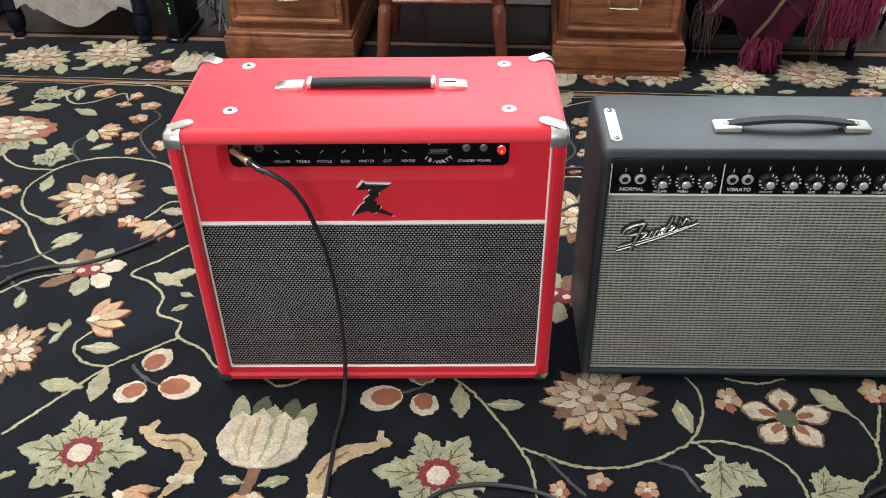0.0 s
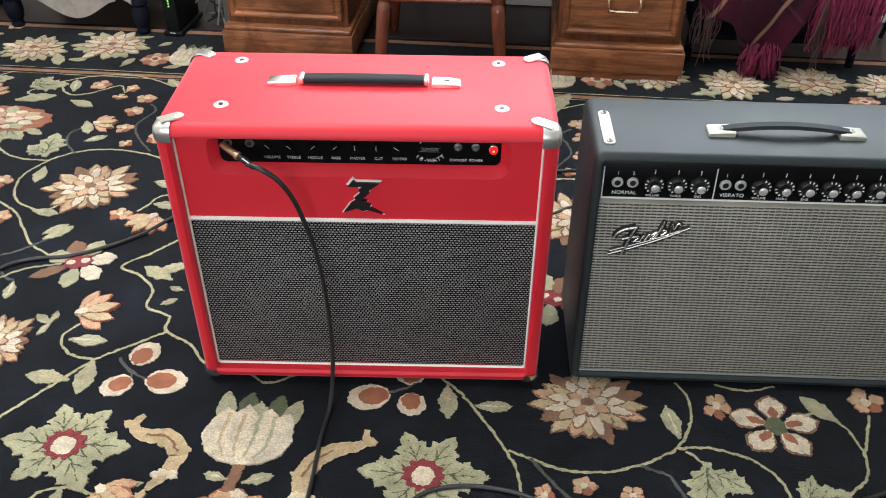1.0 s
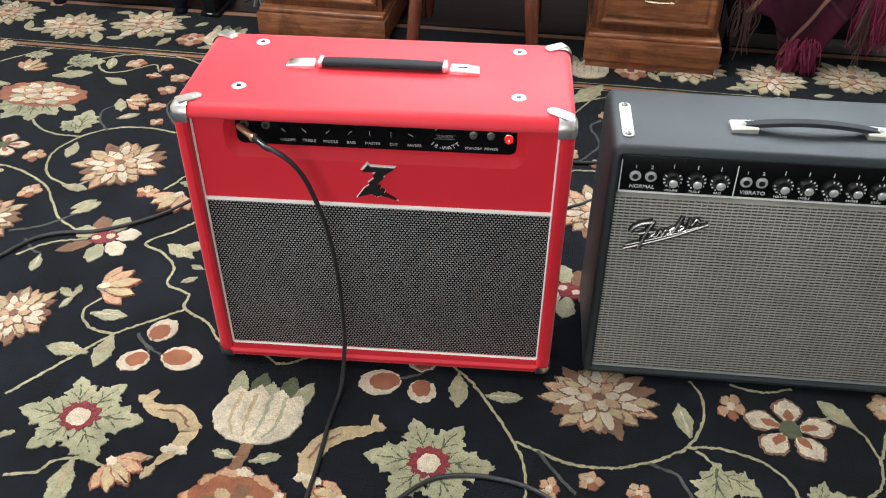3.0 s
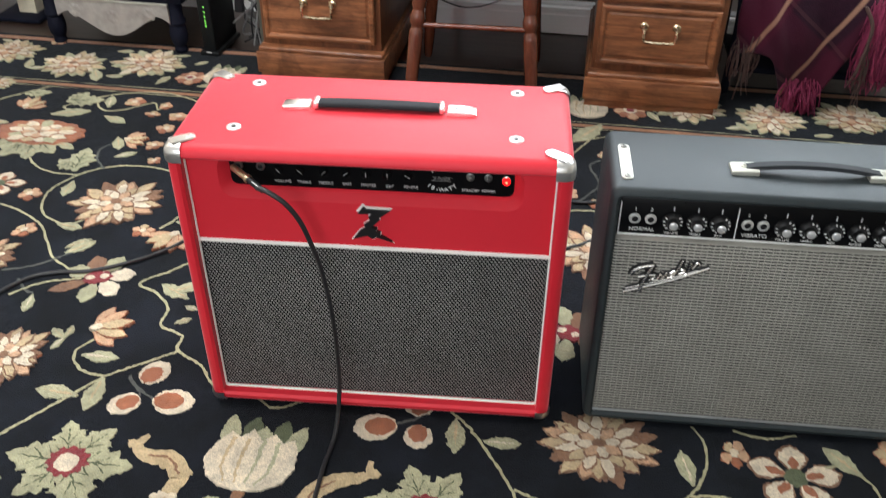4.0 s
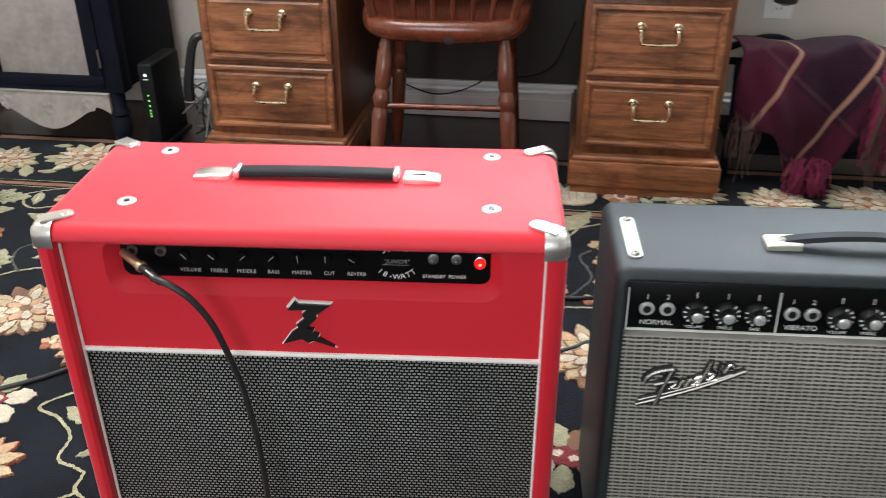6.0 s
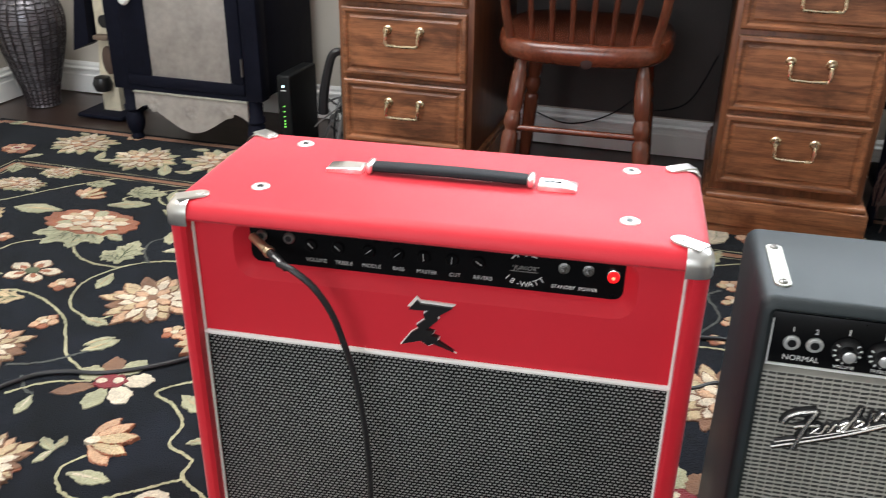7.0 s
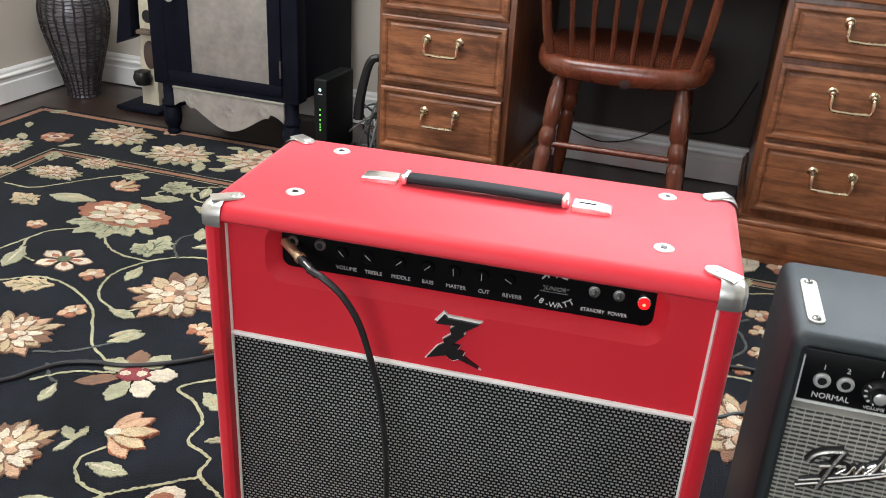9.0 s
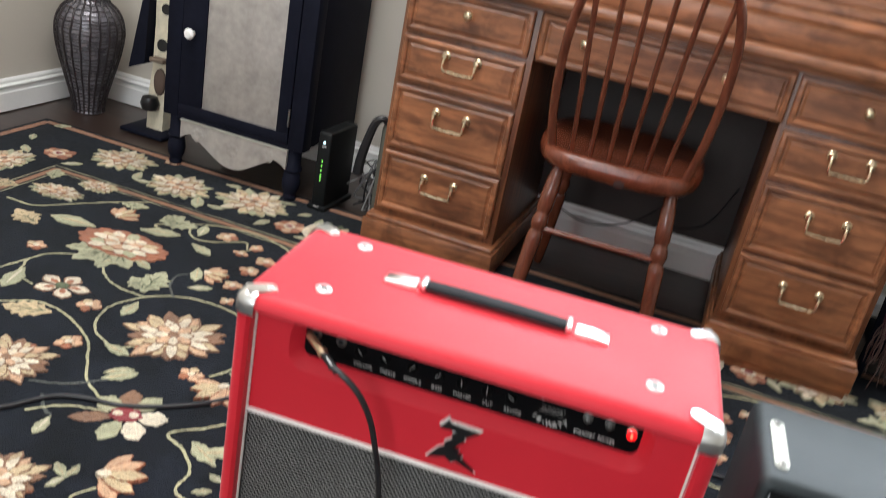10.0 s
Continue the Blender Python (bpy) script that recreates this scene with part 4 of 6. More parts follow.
for k, ch in enumerate("18-WATT"):
    a = radians(-130 + 13.4 * k)
    lettering("lettering", ch, 0.0088, pose(0.0985 + 0.0275 * math.cos(a), PY, 0.4500 + 0.0275 * math.sin(a), 0, -(math.degrees(a) + 90), 0), WHITE_INK, panel)
lettering("lettering", '"JUNIOR"', 0.0066, pose(0.0985, PY, 0.4410), DIM_INK, panel, 0.25)
part("lettering_rule", boxed(0.0835, PY - 0.0002, 0.4368, 0.1120, PY + 0.0004, 0.4372, 0), DIM_INK, panel)
for x, z, t in ((0.0865, 0.4530, -52), (0.0900, 0.4555, 62), (0.0985, 0.4570, 75), (0.1075, 0.4548, 14)):
    bm = bmesh.new()
    box(bm, -0.0030, -0.0002, -0.0008, 0.0030, 0.0002, 0.0008)
    bmesh.ops.transform(bm, matrix=pose(x, PY, z, 0, t, 0), verts=bm.verts[:])
    part("lettering_bar", bm, FAINT_INK, panel)
for word, x in (("STANDBY", 0.1385), ("POWER", 0.1635)):
    lettering("lettering", word, 0.0055, pose(x, PY, 0.4240), WHITE_INK, panel)
for x in (0.138, 0.1625):
    bm = bmesh.new()
    lathe(bm, [(0.0058, 0), (0.0058, 0.0018), (0.0040, 0.002), (0.0042, 0.005), (0.0024, 0.005), (0.0018, 0.009), (0.0022, 0.012), (0.0004, 0.013)], pose(x, PY + 0.0005, 0.4455, 80), 12)
    part("toggle_switch", bm, DARK_NUT, panel, "small metal toggle switch")
bm = bmesh.new()
lathe(bm, [(0.0068, 0), (0.0068, 0.003), (0.0055, 0.0035), (0.0004, 0.0036)], pose(0.1875, PY + 0.0005, 0.4435, 90), 18)
pilot = part("pilot_lamp", bm, CHROME, panel)
bm = bmesh.new()
lathe(bm, [(0.0058, 0.0034), (0.0056, 0.007), (0.0038, 0.0095), (0.0004, 0.010)], pose(0.1875, PY + 0.0005, 0.4435, 90), 14)
part("jewel", bm, glow("red_jewel", (1.0, 0.010, 0.012), 1.7), pilot, "lit red jewel")
bm = bmesh.new()
lathe(bm, [(0.0018, 0.0096), (0.0014, 0.0106), (0.0003, 0.0110)], pose(0.1875, PY + 0.0005, 0.4445, 90), 10)
part("bulb", bm, glow("orange_bulb", (1.0, 0.20, 0.10), 3.0), pilot)
# grille and piping
part("grille", boxed(-0.2555, 0.003, 0.033, 0.2555, 0.010, 0.328, 0.001), CLOTH_Z, amp, "black and silver woven grille cloth")
for nm, pts in (("piping", rrect(-0.2565, 0.0325, 0.2565, 0.471, 0.006)),):
    bm = bmesh.new()
    line = [(x, -0.001, z) for x, z in pts]
    tube(bm, line + [line[0]], 0.0028, 8)
    part(nm, bm, WHITE_PIPE, amp, "cream welt piping")
bm = bmesh.new()
tube(bm, [(-0.2565, -0.001, 0.3285), (0, -0.0012, 0.3285), (0.2565, -0.001, 0.3285)], 0.0032, 8)
part("piping", bm, WHITE_PIPE, amp, "cream welt piping")
for sx in (1, -1):
    corner_cap(amp, -sx * AW, AH, AF, sx, -1, 1, (0.027, 0.026, 0.027))
    corner_cap(amp, -sx * AW, AH, AB, sx, -1, -1, (0.030, 0.030, 0.030))
    corner_cap(amp, -sx * AW, A0, AF, sx, 1, 1, (0.024, 0.022, 0.022))
for x, y in ((-0.194, 0.042), (0.198, 0.042), (-0.194, 0.185), (0.198, 0.185)):
    bm = bmesh.new()
    lathe(bm, [(0.0105, 0), (0.0103, 0.0012), (0.0085, 0.0024), (0.0060, 0.0026), (0.0045, 0.0012), (0.0004, 0.0012)], pose(x, y, AH - 0.0003), 22)
    sc = part("screw", bm, ALU, amp, "round metal cup washer with a dark screw")
    bm = bmesh.new()
    lathe(bm, [(0.0036, 0.0008), (0.0030, 0.0019), (0.0004, 0.0020)], pose(x, y, AH), 12)
    part("screw_head", bm, BLACK_PLASTIC, sc)
handle = part("handle", (lambda b: (loft(b, [[(x, 0.114 + w * u, AH + 0.0050 + 0.0012 * math.cos(x * 17) + h) for u, h in ((-1, 0.0005), (-0.97, 0.0036), (-0.82, 0.0054), (-0.4, 0.0061), (0.4, 0.0061), (0.82, 0.0054), (0.97, 0.0036), (1, 0.0005), (0.8, -0.0015), (-0.8, -0.0015))] for x, w in [(-0.092 + 0.0184 * k, 0.0112 if k % 10 else 0.0098) for k in range(11)]], True, True), b)[1])(bmesh.new()), LEATHER, amp, "black ribbed strap handle")
for s in (-1, 1):
    bm = bmesh.new()
    loops = []
    for x, h, w in ((s * 0.0985, 0.0055, 0.0105), (s * 0.1000, 0.0068, 0.0115), (s * 0.120, 0.0066, 0.0118), (s * 0.139, 0.0048, 0.0118), (s * 0.1405, 0.0034, 0.0110)):
        loops.append([(x, 0.114 - w, AH - 0.0003), (x, 0.114 + w, AH - 0.0003), (x, 0.114 + w, AH + h * 0.75), (x, 0.114 + w * 0.86, AH + h), (x, 0.114 - w * 0.86, AH + h), (x, 0.114 - w, AH + h * 0.75)])
    loft(bm, loops, True, True)
    cap = part("end_cap", bm, POLISHED, handle, "polished metal handle end")
    if s > 0:
        bm = bmesh.new()
        box(bm, 0.104, 0.1125, AH + 0.0052, 0.124, 0.1165, AH + 0.0071, 0.0006, 1)
        part("slot", bm, MATT_BLACK, cap)
    bm = bmesh.new()
    box(bm, min(s * 0.0865, s * 0.0945), 0.1025, AH + 0.001, max(s * 0.0865, s * 0.0945), 0.1255, AH + 0.0130, 0.003, 3)
    part("ferrule", bm, POLISHED, handle)
# the zigzag badge: black with a cream edge
bolt = [(-0.019, 0.390), (-0.010, 0.402), (-0.006, 0.398), (0.029, 0.397), (0.012, 0.384), (0.013, 0.380), (0.000, 0.366), (0.009, 0.365), (0.006, 0.360), (0.014, 0.358), (0.012, 0.354), (0.031, 0.342), (0.008, 0.350), (0.002, 0.347), (-0.006, 0.352), (-0.027, 0.345), (-0.016, 0.361), (-0.008, 0.367), (-0.010, 0.371), (-0.001, 0.379), (-0.003, 0.385), (0.003, 0.391), (-0.012, 0.390)]
bcx, bcz = 0.002, 0.372
for nm, k, y, mt in (("badge_edge", 1.07, -0.0030, WHITE_PIPE), ("badge", 0.97, -0.0060, BLACK_PLASTIC)):
    bm = bmesh.new()
    loft(bm, [xz([(bcx + (x - bcx) * k, bcz + (z - bcz) * k) for x, z in bolt], yy) for yy in (0.0, y)], False, True)
    bm.normal_update()
    bmesh.ops.triangulate(bm, faces=[f for f in bm.faces if len(f.verts) > 4])
    part(nm, bm, mt, amp, "black zigzag badge" if nm == "badge" else "", smooth=False)
for x in (-0.23, 0.23):
    for y in (0.02, 0.19):
        bm = bmesh.new()
        lathe(bm, [(0.016, 0), (0.018, 0.004), (0.018, 0.013)], pose(x, y, 0), 16)
        part("foot", bm, RUBBER, amp)

# ---- black amplifier ----
FT = 4.0
twin = thing("guitar_amplifier", pose(0.219, 1.14, 0, 0, 0, FT), "black textured guitar amplifier with silver grille cloth", "amplifier")
LEAN = 0.088
FX0, FX1, FZ0, FZ1 = -0.022, 0.584, 0.013, 0.430


def slope(bm, z0=0.345):
    """Leans the front forward towards the bottom; the back stays upright."""
    for v in bm.verts:
        k = max(0.0, min(1.0, (0.14 - v.co.y) / 0.10))
        v.co.y += LEAN * (v.co.z - z0) * k


bm = bmesh.new()
shell(bm, FX0, FZ0, FX1, FZ1, -0.022, 0.163, 0.010, 0.0145, 0.060, 0.013, 0.0145)
slope(bm)
part("cabinet", bm, BLACK_VINYL, twin, "black textured vinyl cabinet")
bm = bmesh.new()
box(bm, -0.0075, -0.013, 0.0275, 0.5695, 0.008, 0.3455, 0.001)
slope(bm)
part("grille", bm, CLOTH_F, twin, "silver woven grille cloth")
bm = bmesh.new()
box(bm, -0.008, 0.0, 0.346, 0.570, 0.010, 0.405, 0.001)
slope(bm)
fpanel = part("control_panel", bm, BLACK_PANEL, twin, "black control panel with white lines and lettering")


def on_panel(z, y=0.0):
    return y + LEAN * (z - 0.345)


bm = bmesh.new()
for a, b, c, d in ((-0.0035, 0.3458, 0.565, 0.3483), (-0.0035, 0.3475, -0.0018, 0.398), (0.161, 0.3475, 0.1625, 0.398), (0.440, 0.3475, 0.4415, 0.398)):
    box(bm, a, -0.0016, b, c, 0.0005, d)
slope(bm)
part("panel_line", bm, WHITE_INK, fpanel)
bm = bmesh.new()
box(bm, -0.0075, -0.0165, 0.0276, 0.5695, -0.013, 0.0305, 0.001)
slope(bm)
part("welt", bm, surface("silver_welt", (0.30, 0.31, 0.31), 0.45, 0.4), twin)
for i, x in enumerate((0.0185, 0.041, 0.1765, 0.1985)):
    jack(fpanel, x, on_panel(0.373, -0.0002), 0.373, 0.0085, ALU)
    lettering("lettering", "12"[i % 2], 0.0085, pose(x, on_panel(0.387, -0.0008), 0.3875), WHITE_INK, fpanel)
for word, x in (("NORMAL", 0.030), ("VIBRATO", 0.1885)):
    lettering("lettering", word, 0.0088, pose(x, on_panel(0.356, -0.0008), 0.3558), WHITE_INK, fpanel)
for i, (word, x) in enumerate((("VOLUME", 0.072), ("TREBLE", 0.106), ("BASS", 0.139), ("VOLUME", 0.2285), ("TREBLE", 0.262), ("BASS", 0.296), ("REVERB", 0.3295), ("SPEED", 0.363), ("INTENSITY", 0.397))):
    lettering("lettering", word, 0.0052, pose(x, on_panel(0.352, -0.0008), 0.3522), WHITE_INK, fpanel)
    zc, yc = 0.3715, on_panel(0.3715, -0.0005)
    bm = bmesh.new()
    lathe(bm, [(0.0148, 0), (0.0145, 0.002), (0.0100, 0.006), (0.0088, 0.007), (0.0082, 0.014), (0.0004, 0.0142)], pose(x, yc, zc, 90), 24)
    kn = part("knob", bm, BLACK_PLASTIC, fpanel, "black skirted knob with a silver cap")
    bm = bmesh.new()
    lathe(bm, [(0.0066, 0.0136), (0.0064, 0.0150), (0.0050, 0.0158), (0.0004, 0.0163)], pose(x, yc, zc, 90), 20)
    part("knob_cap", bm, CAP_METAL, kn)
    bm = bmesh.new()
    for k in range(10):
        a = radians(-215 + 28.5 * k + 10 * i)
        mark = bmesh.new()
        box(mark, -0.0019, -0.0008, -0.0008, 0.0019, 0.0006, 0.0008)
        bmesh.ops.transform(mark, matrix=pose(x + 0.0120 * math.cos(a), yc - 0.0046, zc + 0.0120 * math.sin(a), 0, -math.degrees(a), 0), verts=mark.verts[:])
        tmp = bpy.data.meshes.new("mark")
        mark.to_mesh(tmp)
        mark.free()
        bm.from_mesh(tmp)
        bpy.data.meshes.remove(tmp)
    part("dial_mark", bm, WHITE_INK, kn)
    bm = bmesh.new()
    box(bm, x - 0.0006, on_panel(0.39, -0.0008), 0.3875, x + 0.0006, on_panel(0.39, 0.0), 0.3945)
    part("tick", bm, WHITE_INK, fpanel)
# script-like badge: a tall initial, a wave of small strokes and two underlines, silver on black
bm, bk = bmesh.new(), bmesh.new()
strokes = [([(0.0105, 0.2590), (0.046, 0.2720), (0.086, 0.2880), (0.128, 0.3090)], 0.0016), ([(0.013, 0.2650), (0.046, 0.2765), (0.082, 0.2900), (0.114, 0.3040)], 0.0011),
           ([(0.017, 0.2890), (0.0215, 0.2975), (0.032, 0.3040), (0.048, 0.3080)], 0.0024), ([(0.0485, 0.3080), (0.042, 0.2930), (0.036, 0.2745), (0.031, 0.2600)], 0.0026), ([(0.029, 0.2860), (0.041, 0.2895), (0.053, 0.2915)], 0.0018),
           ([(0.046, 0.2815), (0.054, 0.2905), (0.049, 0.2915), (0.047, 0.2835), (0.056, 0.2830), (0.061, 0.2935), (0.063, 0.2855), (0.069, 0.2960), (0.071, 0.2880), (0.080, 0.3000), (0.073, 0.2950), (0.076, 0.2885), (0.084, 0.3040), (0.0895, 0.3195), (0.085, 0.2960), (0.094, 0.3020), (0.089, 0.3035), (0.089, 0.2950), (0.098, 0.2975), (0.101, 0.3150), (0.104, 0.3060), (0.110, 0.3165), (0.114, 0.3120)], 0.0014)]
for pts, r in strokes:
    ln = smooth_line([(x + 0.004, on_panel(z, -0.0185), z + 0.001) for x, z in pts], 5)
    tube(bm, ln, r, 6)
    tube(bk, [p + Vector((0.0005, 0.0028, -0.0006)) for p in ln], r + 0.0024, 6)
part("badge", bk, BLACK_PLASTIC, twin)
part("badge_stroke", bm, CHROME, twin, "silver script-shaped badge")
# strap and plate on the top
for x in (0.002, 0.560):
    bm = bmesh.new()
    pl = rrect(x - 0.0085, 0.012, x + 0.0085, 0.112, 0.008)
    loft(bm, [[(u, v, FZ1 - 0.0005) for u, v in pl], [(u, v, FZ1 + 0.0018) for u, v in pl]], False, True)
    pt = part("strap_plate", bm, NICKEL, twin, "worn metal plate")
    for v in (0.02, 0.104):
        bm = bmesh.new()
        screw_cup(bm, pose(x, v, FZ1 + 0.0016), 0.0048)
        part("screw", bm, STEEL, pt)
hx0, hx1, hy = 0.150, 0.378, 0.056
bm = bmesh.new()
loops = []
for i in range(17):
    t = i / 16
    x, h, w = hx0 + 0.02 + (hx1 - hx0 - 0.04) * t, 0.004 + 0.009 * math.sin(math.pi * t) ** 0.8, 0.0108
    z = FZ1 + h
    loops.append([(x, hy - w, z), (x, hy - w * 0.6, z + 0.004), (x, hy + w * 0.6, z + 0.004), (x, hy + w, z), (x, hy + w * 0.6, z - 0.002), (x, hy - w * 0.6, z - 0.002)])
loft(bm, loops, True, True)
fh = part("handle", bm, LEATHER, twin, "black strap handle, bowed")
for s, x in ((1, hx0), (-1, hx1)):
    bm = bmesh.new()
    loops = []
    for d, h, w in ((0.0, 0.0045, 0.0135), (0.003, 0.0065, 0.0145), (0.030, 0.008, 0.0145), (0.038, 0.008, 0.0145)):
        loops.append([(x + s * d, hy - w, FZ1 - 0.0005), (x + s * d, hy + w, FZ1 - 0.0005), (x + s * d, hy + w, FZ1 + h * 0.8), (x + s * d, hy + w * 0.8, FZ1 + h), (x + s * d, hy - w * 0.8, FZ1 + h), (x + s * d, hy - w, FZ1 + h * 0.8)])
    loft(bm, loops, True, True)
    screw_cup(bm, pose(x + s * 0.018, hy, FZ1 + 0.0066), 0.005)
    part("end_cap", bm, NICKEL, fh, "worn metal handle end")
for x in (0.02, 0.54):
    for y in (-0.005, 0.15):
        bm = bmesh.new()
        lathe(bm, [(0.014, 0), (0.016, 0.004), (0.016, 0.0145)], pose(x, y, 0), 14)
        part("foot", bm, RUBBER, twin)

# ---- cables ----
ca, sa = math.cos(radians(AMP_TURN)), math.sin(radians(AMP_TURN))


def amp_at(x, y, z):
    return (-0.131 + x * ca - y * sa, 1.0645 + x * sa + y * ca, z)


cord = thing("guitar_cable", pose(0, 0, 0), "black guitar cable with a brass plug", "cable")
bm = bmesh.new()
hang = [amp_at(*p) for p in ((-0.150, -0.030, 0.440), (-0.132, -0.036, 0.437), (-0.110, -0.037, 0.420), (-0.093, -0.035, 0.391), (-0.081, -0.033, 0.352), (-0.070, -0.031, 0.303), (-0.061, -0.031, 0.230), (-0.057, -0.034, 0.150), (-0.057, -0.040, 0.075))]
hang += [(-0.186, 0.985, 0.010), (-0.187, 0.92, 0.0055), (-0.182, 0.83, 0.0055), (-0.180, 0.76, 0.0055), (-0.165, 0.70, 0.0055), (-0.12, 0.69, 0.0055), (-0.08, 0.755, 0.0055), (-0.02, 0.83, 0.0055), (0.03, 0.853, 0.0055), (0.085, 0.857, 0.0055), (0.14, 0.847, 0.0055), (0.20, 0.815, 0.0055), (0.30, 0.76, 0.0055), (0.45, 0.77, 0.0055), (0.56, 0.84, 0.0055), (0.64, 0.903, 0.0055), (0.75, 0.93, 0.0055), (1.0, 0.9, 0.0055), (1.3, 0.7, 0.0055)]
tube(bm, smooth_line(hang, 7), 0.0036, 8)
part("cord", bm, RUBBER, cord)
pa, pb = Vector(amp_at(-0.190, 0.000, 0.4535)), Vector(amp_at(-0.150, -0.026, 0.440))
d = (pb - pa).normalized()
bm = bmesh.new()
lathe(bm, [(0.0036, 0.0), (0.0048, 0.0015), (0.0049, 0.026), (0.0044, 0.0265), (0.0044, 0.0285), (0.0062, 0.029), (0.0062, 0.033), (0.0042, 0.034)], axis_pose(pa, pb), 16)
part("plug", bm, surface("brass_plug", (0.68, 0.52, 0.34), 0.3, 0.85), cord, "brass plug barrel")
bm = bmesh.new()
lathe(bm, [(0.0048, 0.0335), (0.0048, 0.046), (0.0040, 0.062)], axis_pose(pa, pb), 12)
part("strain_relief", bm, RUBBER, cord)
bm = bmesh.new()
tube(bm, [pa + d * k + Vector((0.0010, -0.0038, 0.0032)) for k in (0.040, 0.050, 0.060)], 0.0008, 6)
part("white_mark", bm, WHITE_INK, cord)
for label, pts in (("black cable lying on the rug", [(-1.05, 1.10), (-0.94, 1.203), (-0.914, 1.245), (-0.888, 1.282), (-0.846, 1.305), (-0.787, 1.32), (-0.722, 1.36), (-0.668, 1.412), (-0.627, 1.475), (-0.56, 1.54), (-0.40, 1.58), (-0.1, 1.56), (0.10, 1.555), (0.17, 1.583), (0.215, 1.615), (0.32, 1.64), (0.45, 1.6)]),
                   ("black power cord lying on the rug", [(-0.05, 1.45), (0.0, 1.62), (0.09, 1.74), (0.18, 1.755), (0.222, 1.762), (0.34, 1.76), (0.5, 1.68)])):
    bm = bmesh.new()
    tube(bm, smooth_line([(x, y, 0.0055) for x, y in pts], 6), 0.0040, 8)
    ob = part("cable", bm, RUBBER)
    tagged(ob, label, "cable")

# ---- roll-top desk ----
DY = 2.268
desk = thing("roll_top_desk", pose(0, 0, 0), "oak roll-top pedestal desk with brass drawer pulls", "desk")
LX0, LX1, RXA, RXB = -0.7485, -0.4075, 0.1645, 0.4925
DB = 2.77


def drawer_handle(parent, x, z, y, half=0.0405):
    bm = bmesh.new()
    for s in (-1, 1):
        lathe(bm, [(0.0105, 0), (0.011, 0.002), (0.008, 0.004), (0.006, 0.008), (0.0085, 0.013), (0.006, 0.018), (0.0004, 0.019)], pose(x + s * half, y, z, 90), 14)
        tube(bm, smooth_line([(x + s * half, y - 0.014, z), (x + s * half, y - 0.019, z - 0.010), (x + s * half, y - 0.021, z - 0.026), (x + s * (half - 0.003), y - 0.021, z - 0.033)], 4), 0.0036, 8)
    tube(bm, [(x - half + 0.003, y - 0.021, z - 0.033), (x, y - 0.021, z - 0.0345), (x + half - 0.003, y - 0.021, z - 0.033)], 0.0036, 8)
    part("handle", bm, BRASS, parent, "brass bail pull")


def knob_pull(parent, x, z, y):
    bm = bmesh.new()
    lathe(bm, [(0.008, 0), (0.005, 0.004), (0.005, 0.010), (0.0105, 0.015), (0.011, 0.020), (0.007, 0.025), (0.0004, 0.026)], pose(x, y, z, 90), 18)
    part("handle", bm, BRASS, parent, "round brass knob")


def drawer(x0, z0, x1, z1):
    """A front with a moulded lip and a flat field."""
    bm = bmesh.new()
    i = 0.015
    fr = lambda k, y: xz([(x0 + k, z0 + k), (x1 - k, z0 + k), (x1 - k, z1 - k), (x0 + k, z1 - k)], y)
    loft(bm, [fr(0, DY + 0.02), fr(0, DY + 0.004), fr(0.003, DY + 0.001), fr(0.009, DY), fr(i - 0.002, DY + 0.002), fr(i, DY + 0.006), fr(i + 0.004, DY + 0.006), fr(i + 0.009, DY + 0.003)], True, True)
    return part("drawer", bm, OAK, desk, flat_angle=20)


ROWS_Z = ((0.120, 0.278), (0.290, 0.453), (0.466, 0.577), (0.590, 0.700))
for x0, x1 in ((LX0, LX1), (RXA, RXB)):
    part("pedestal", boxed(x0, DY + 0.018, 0.02, x1, DB, 0.715, 0.003), OAK_V, desk, "oak pedestal")
    bm = bmesh.new()
    box(bm, x0 - 0.012, DY - 0.020, 0.024, x1 + 0.015, DB, 0.086, 0.003)
    box(bm, x0 - 0.007, DY - 0.013, 0.084, x1 + 0.010, DB, 0.099, 0.006, 3)
    box(bm, x0 - 0.005, DY - 0.013, 0.0, x1 + 0.007, DB, 0.027, 0.001)
    part("plinth", bm, OAK, desk)
    for k, (z0, z1) in enumerate(ROWS_Z):
        dr = drawer(x0 + 0.0135, z0, x1 - 0.0145, z1)
        mid, zc = (x0 + x1) / 2, (z0 + z1) / 2
        if k < 3:
            drawer_handle(dr, mid + 0.002, zc + (0.030, 0.034, 0.028)[k], DY + 0.003)
        else:
            knob_pull(dr, mid, 0.656, DY + 0.003)
part("apron", boxed(LX1, DY + 0.018, 0.60, RXA, DY + 0.05, 0.715, 0.002), OAK, desk)
cd = drawer(LX1 + 0.006, 0.590, RXA + 0.004, 0.700)
for x in (-0.292, 0.030):
    knob_pull(cd, x, 0.656, DY + 0.003)
bm = bmesh.new()
box(bm, LX0 - 0.03, DY - 0.025, 0.716, RXB + 0.03, DB, 0.742, 0.009, 3)
box(bm, LX0 - 0.022, DY - 0.012, 0.708, RXB + 0.022, DB, 0.717, 0.003)
part("desktop", bm, OAK, desk)
part("rail", boxed(LX0 + 0.02, DY + 0.035, 0.742, RXB - 0.02, DY + 0.075, 0.800, 0.006), OAK, desk, "moulded oak rail of the roll top")
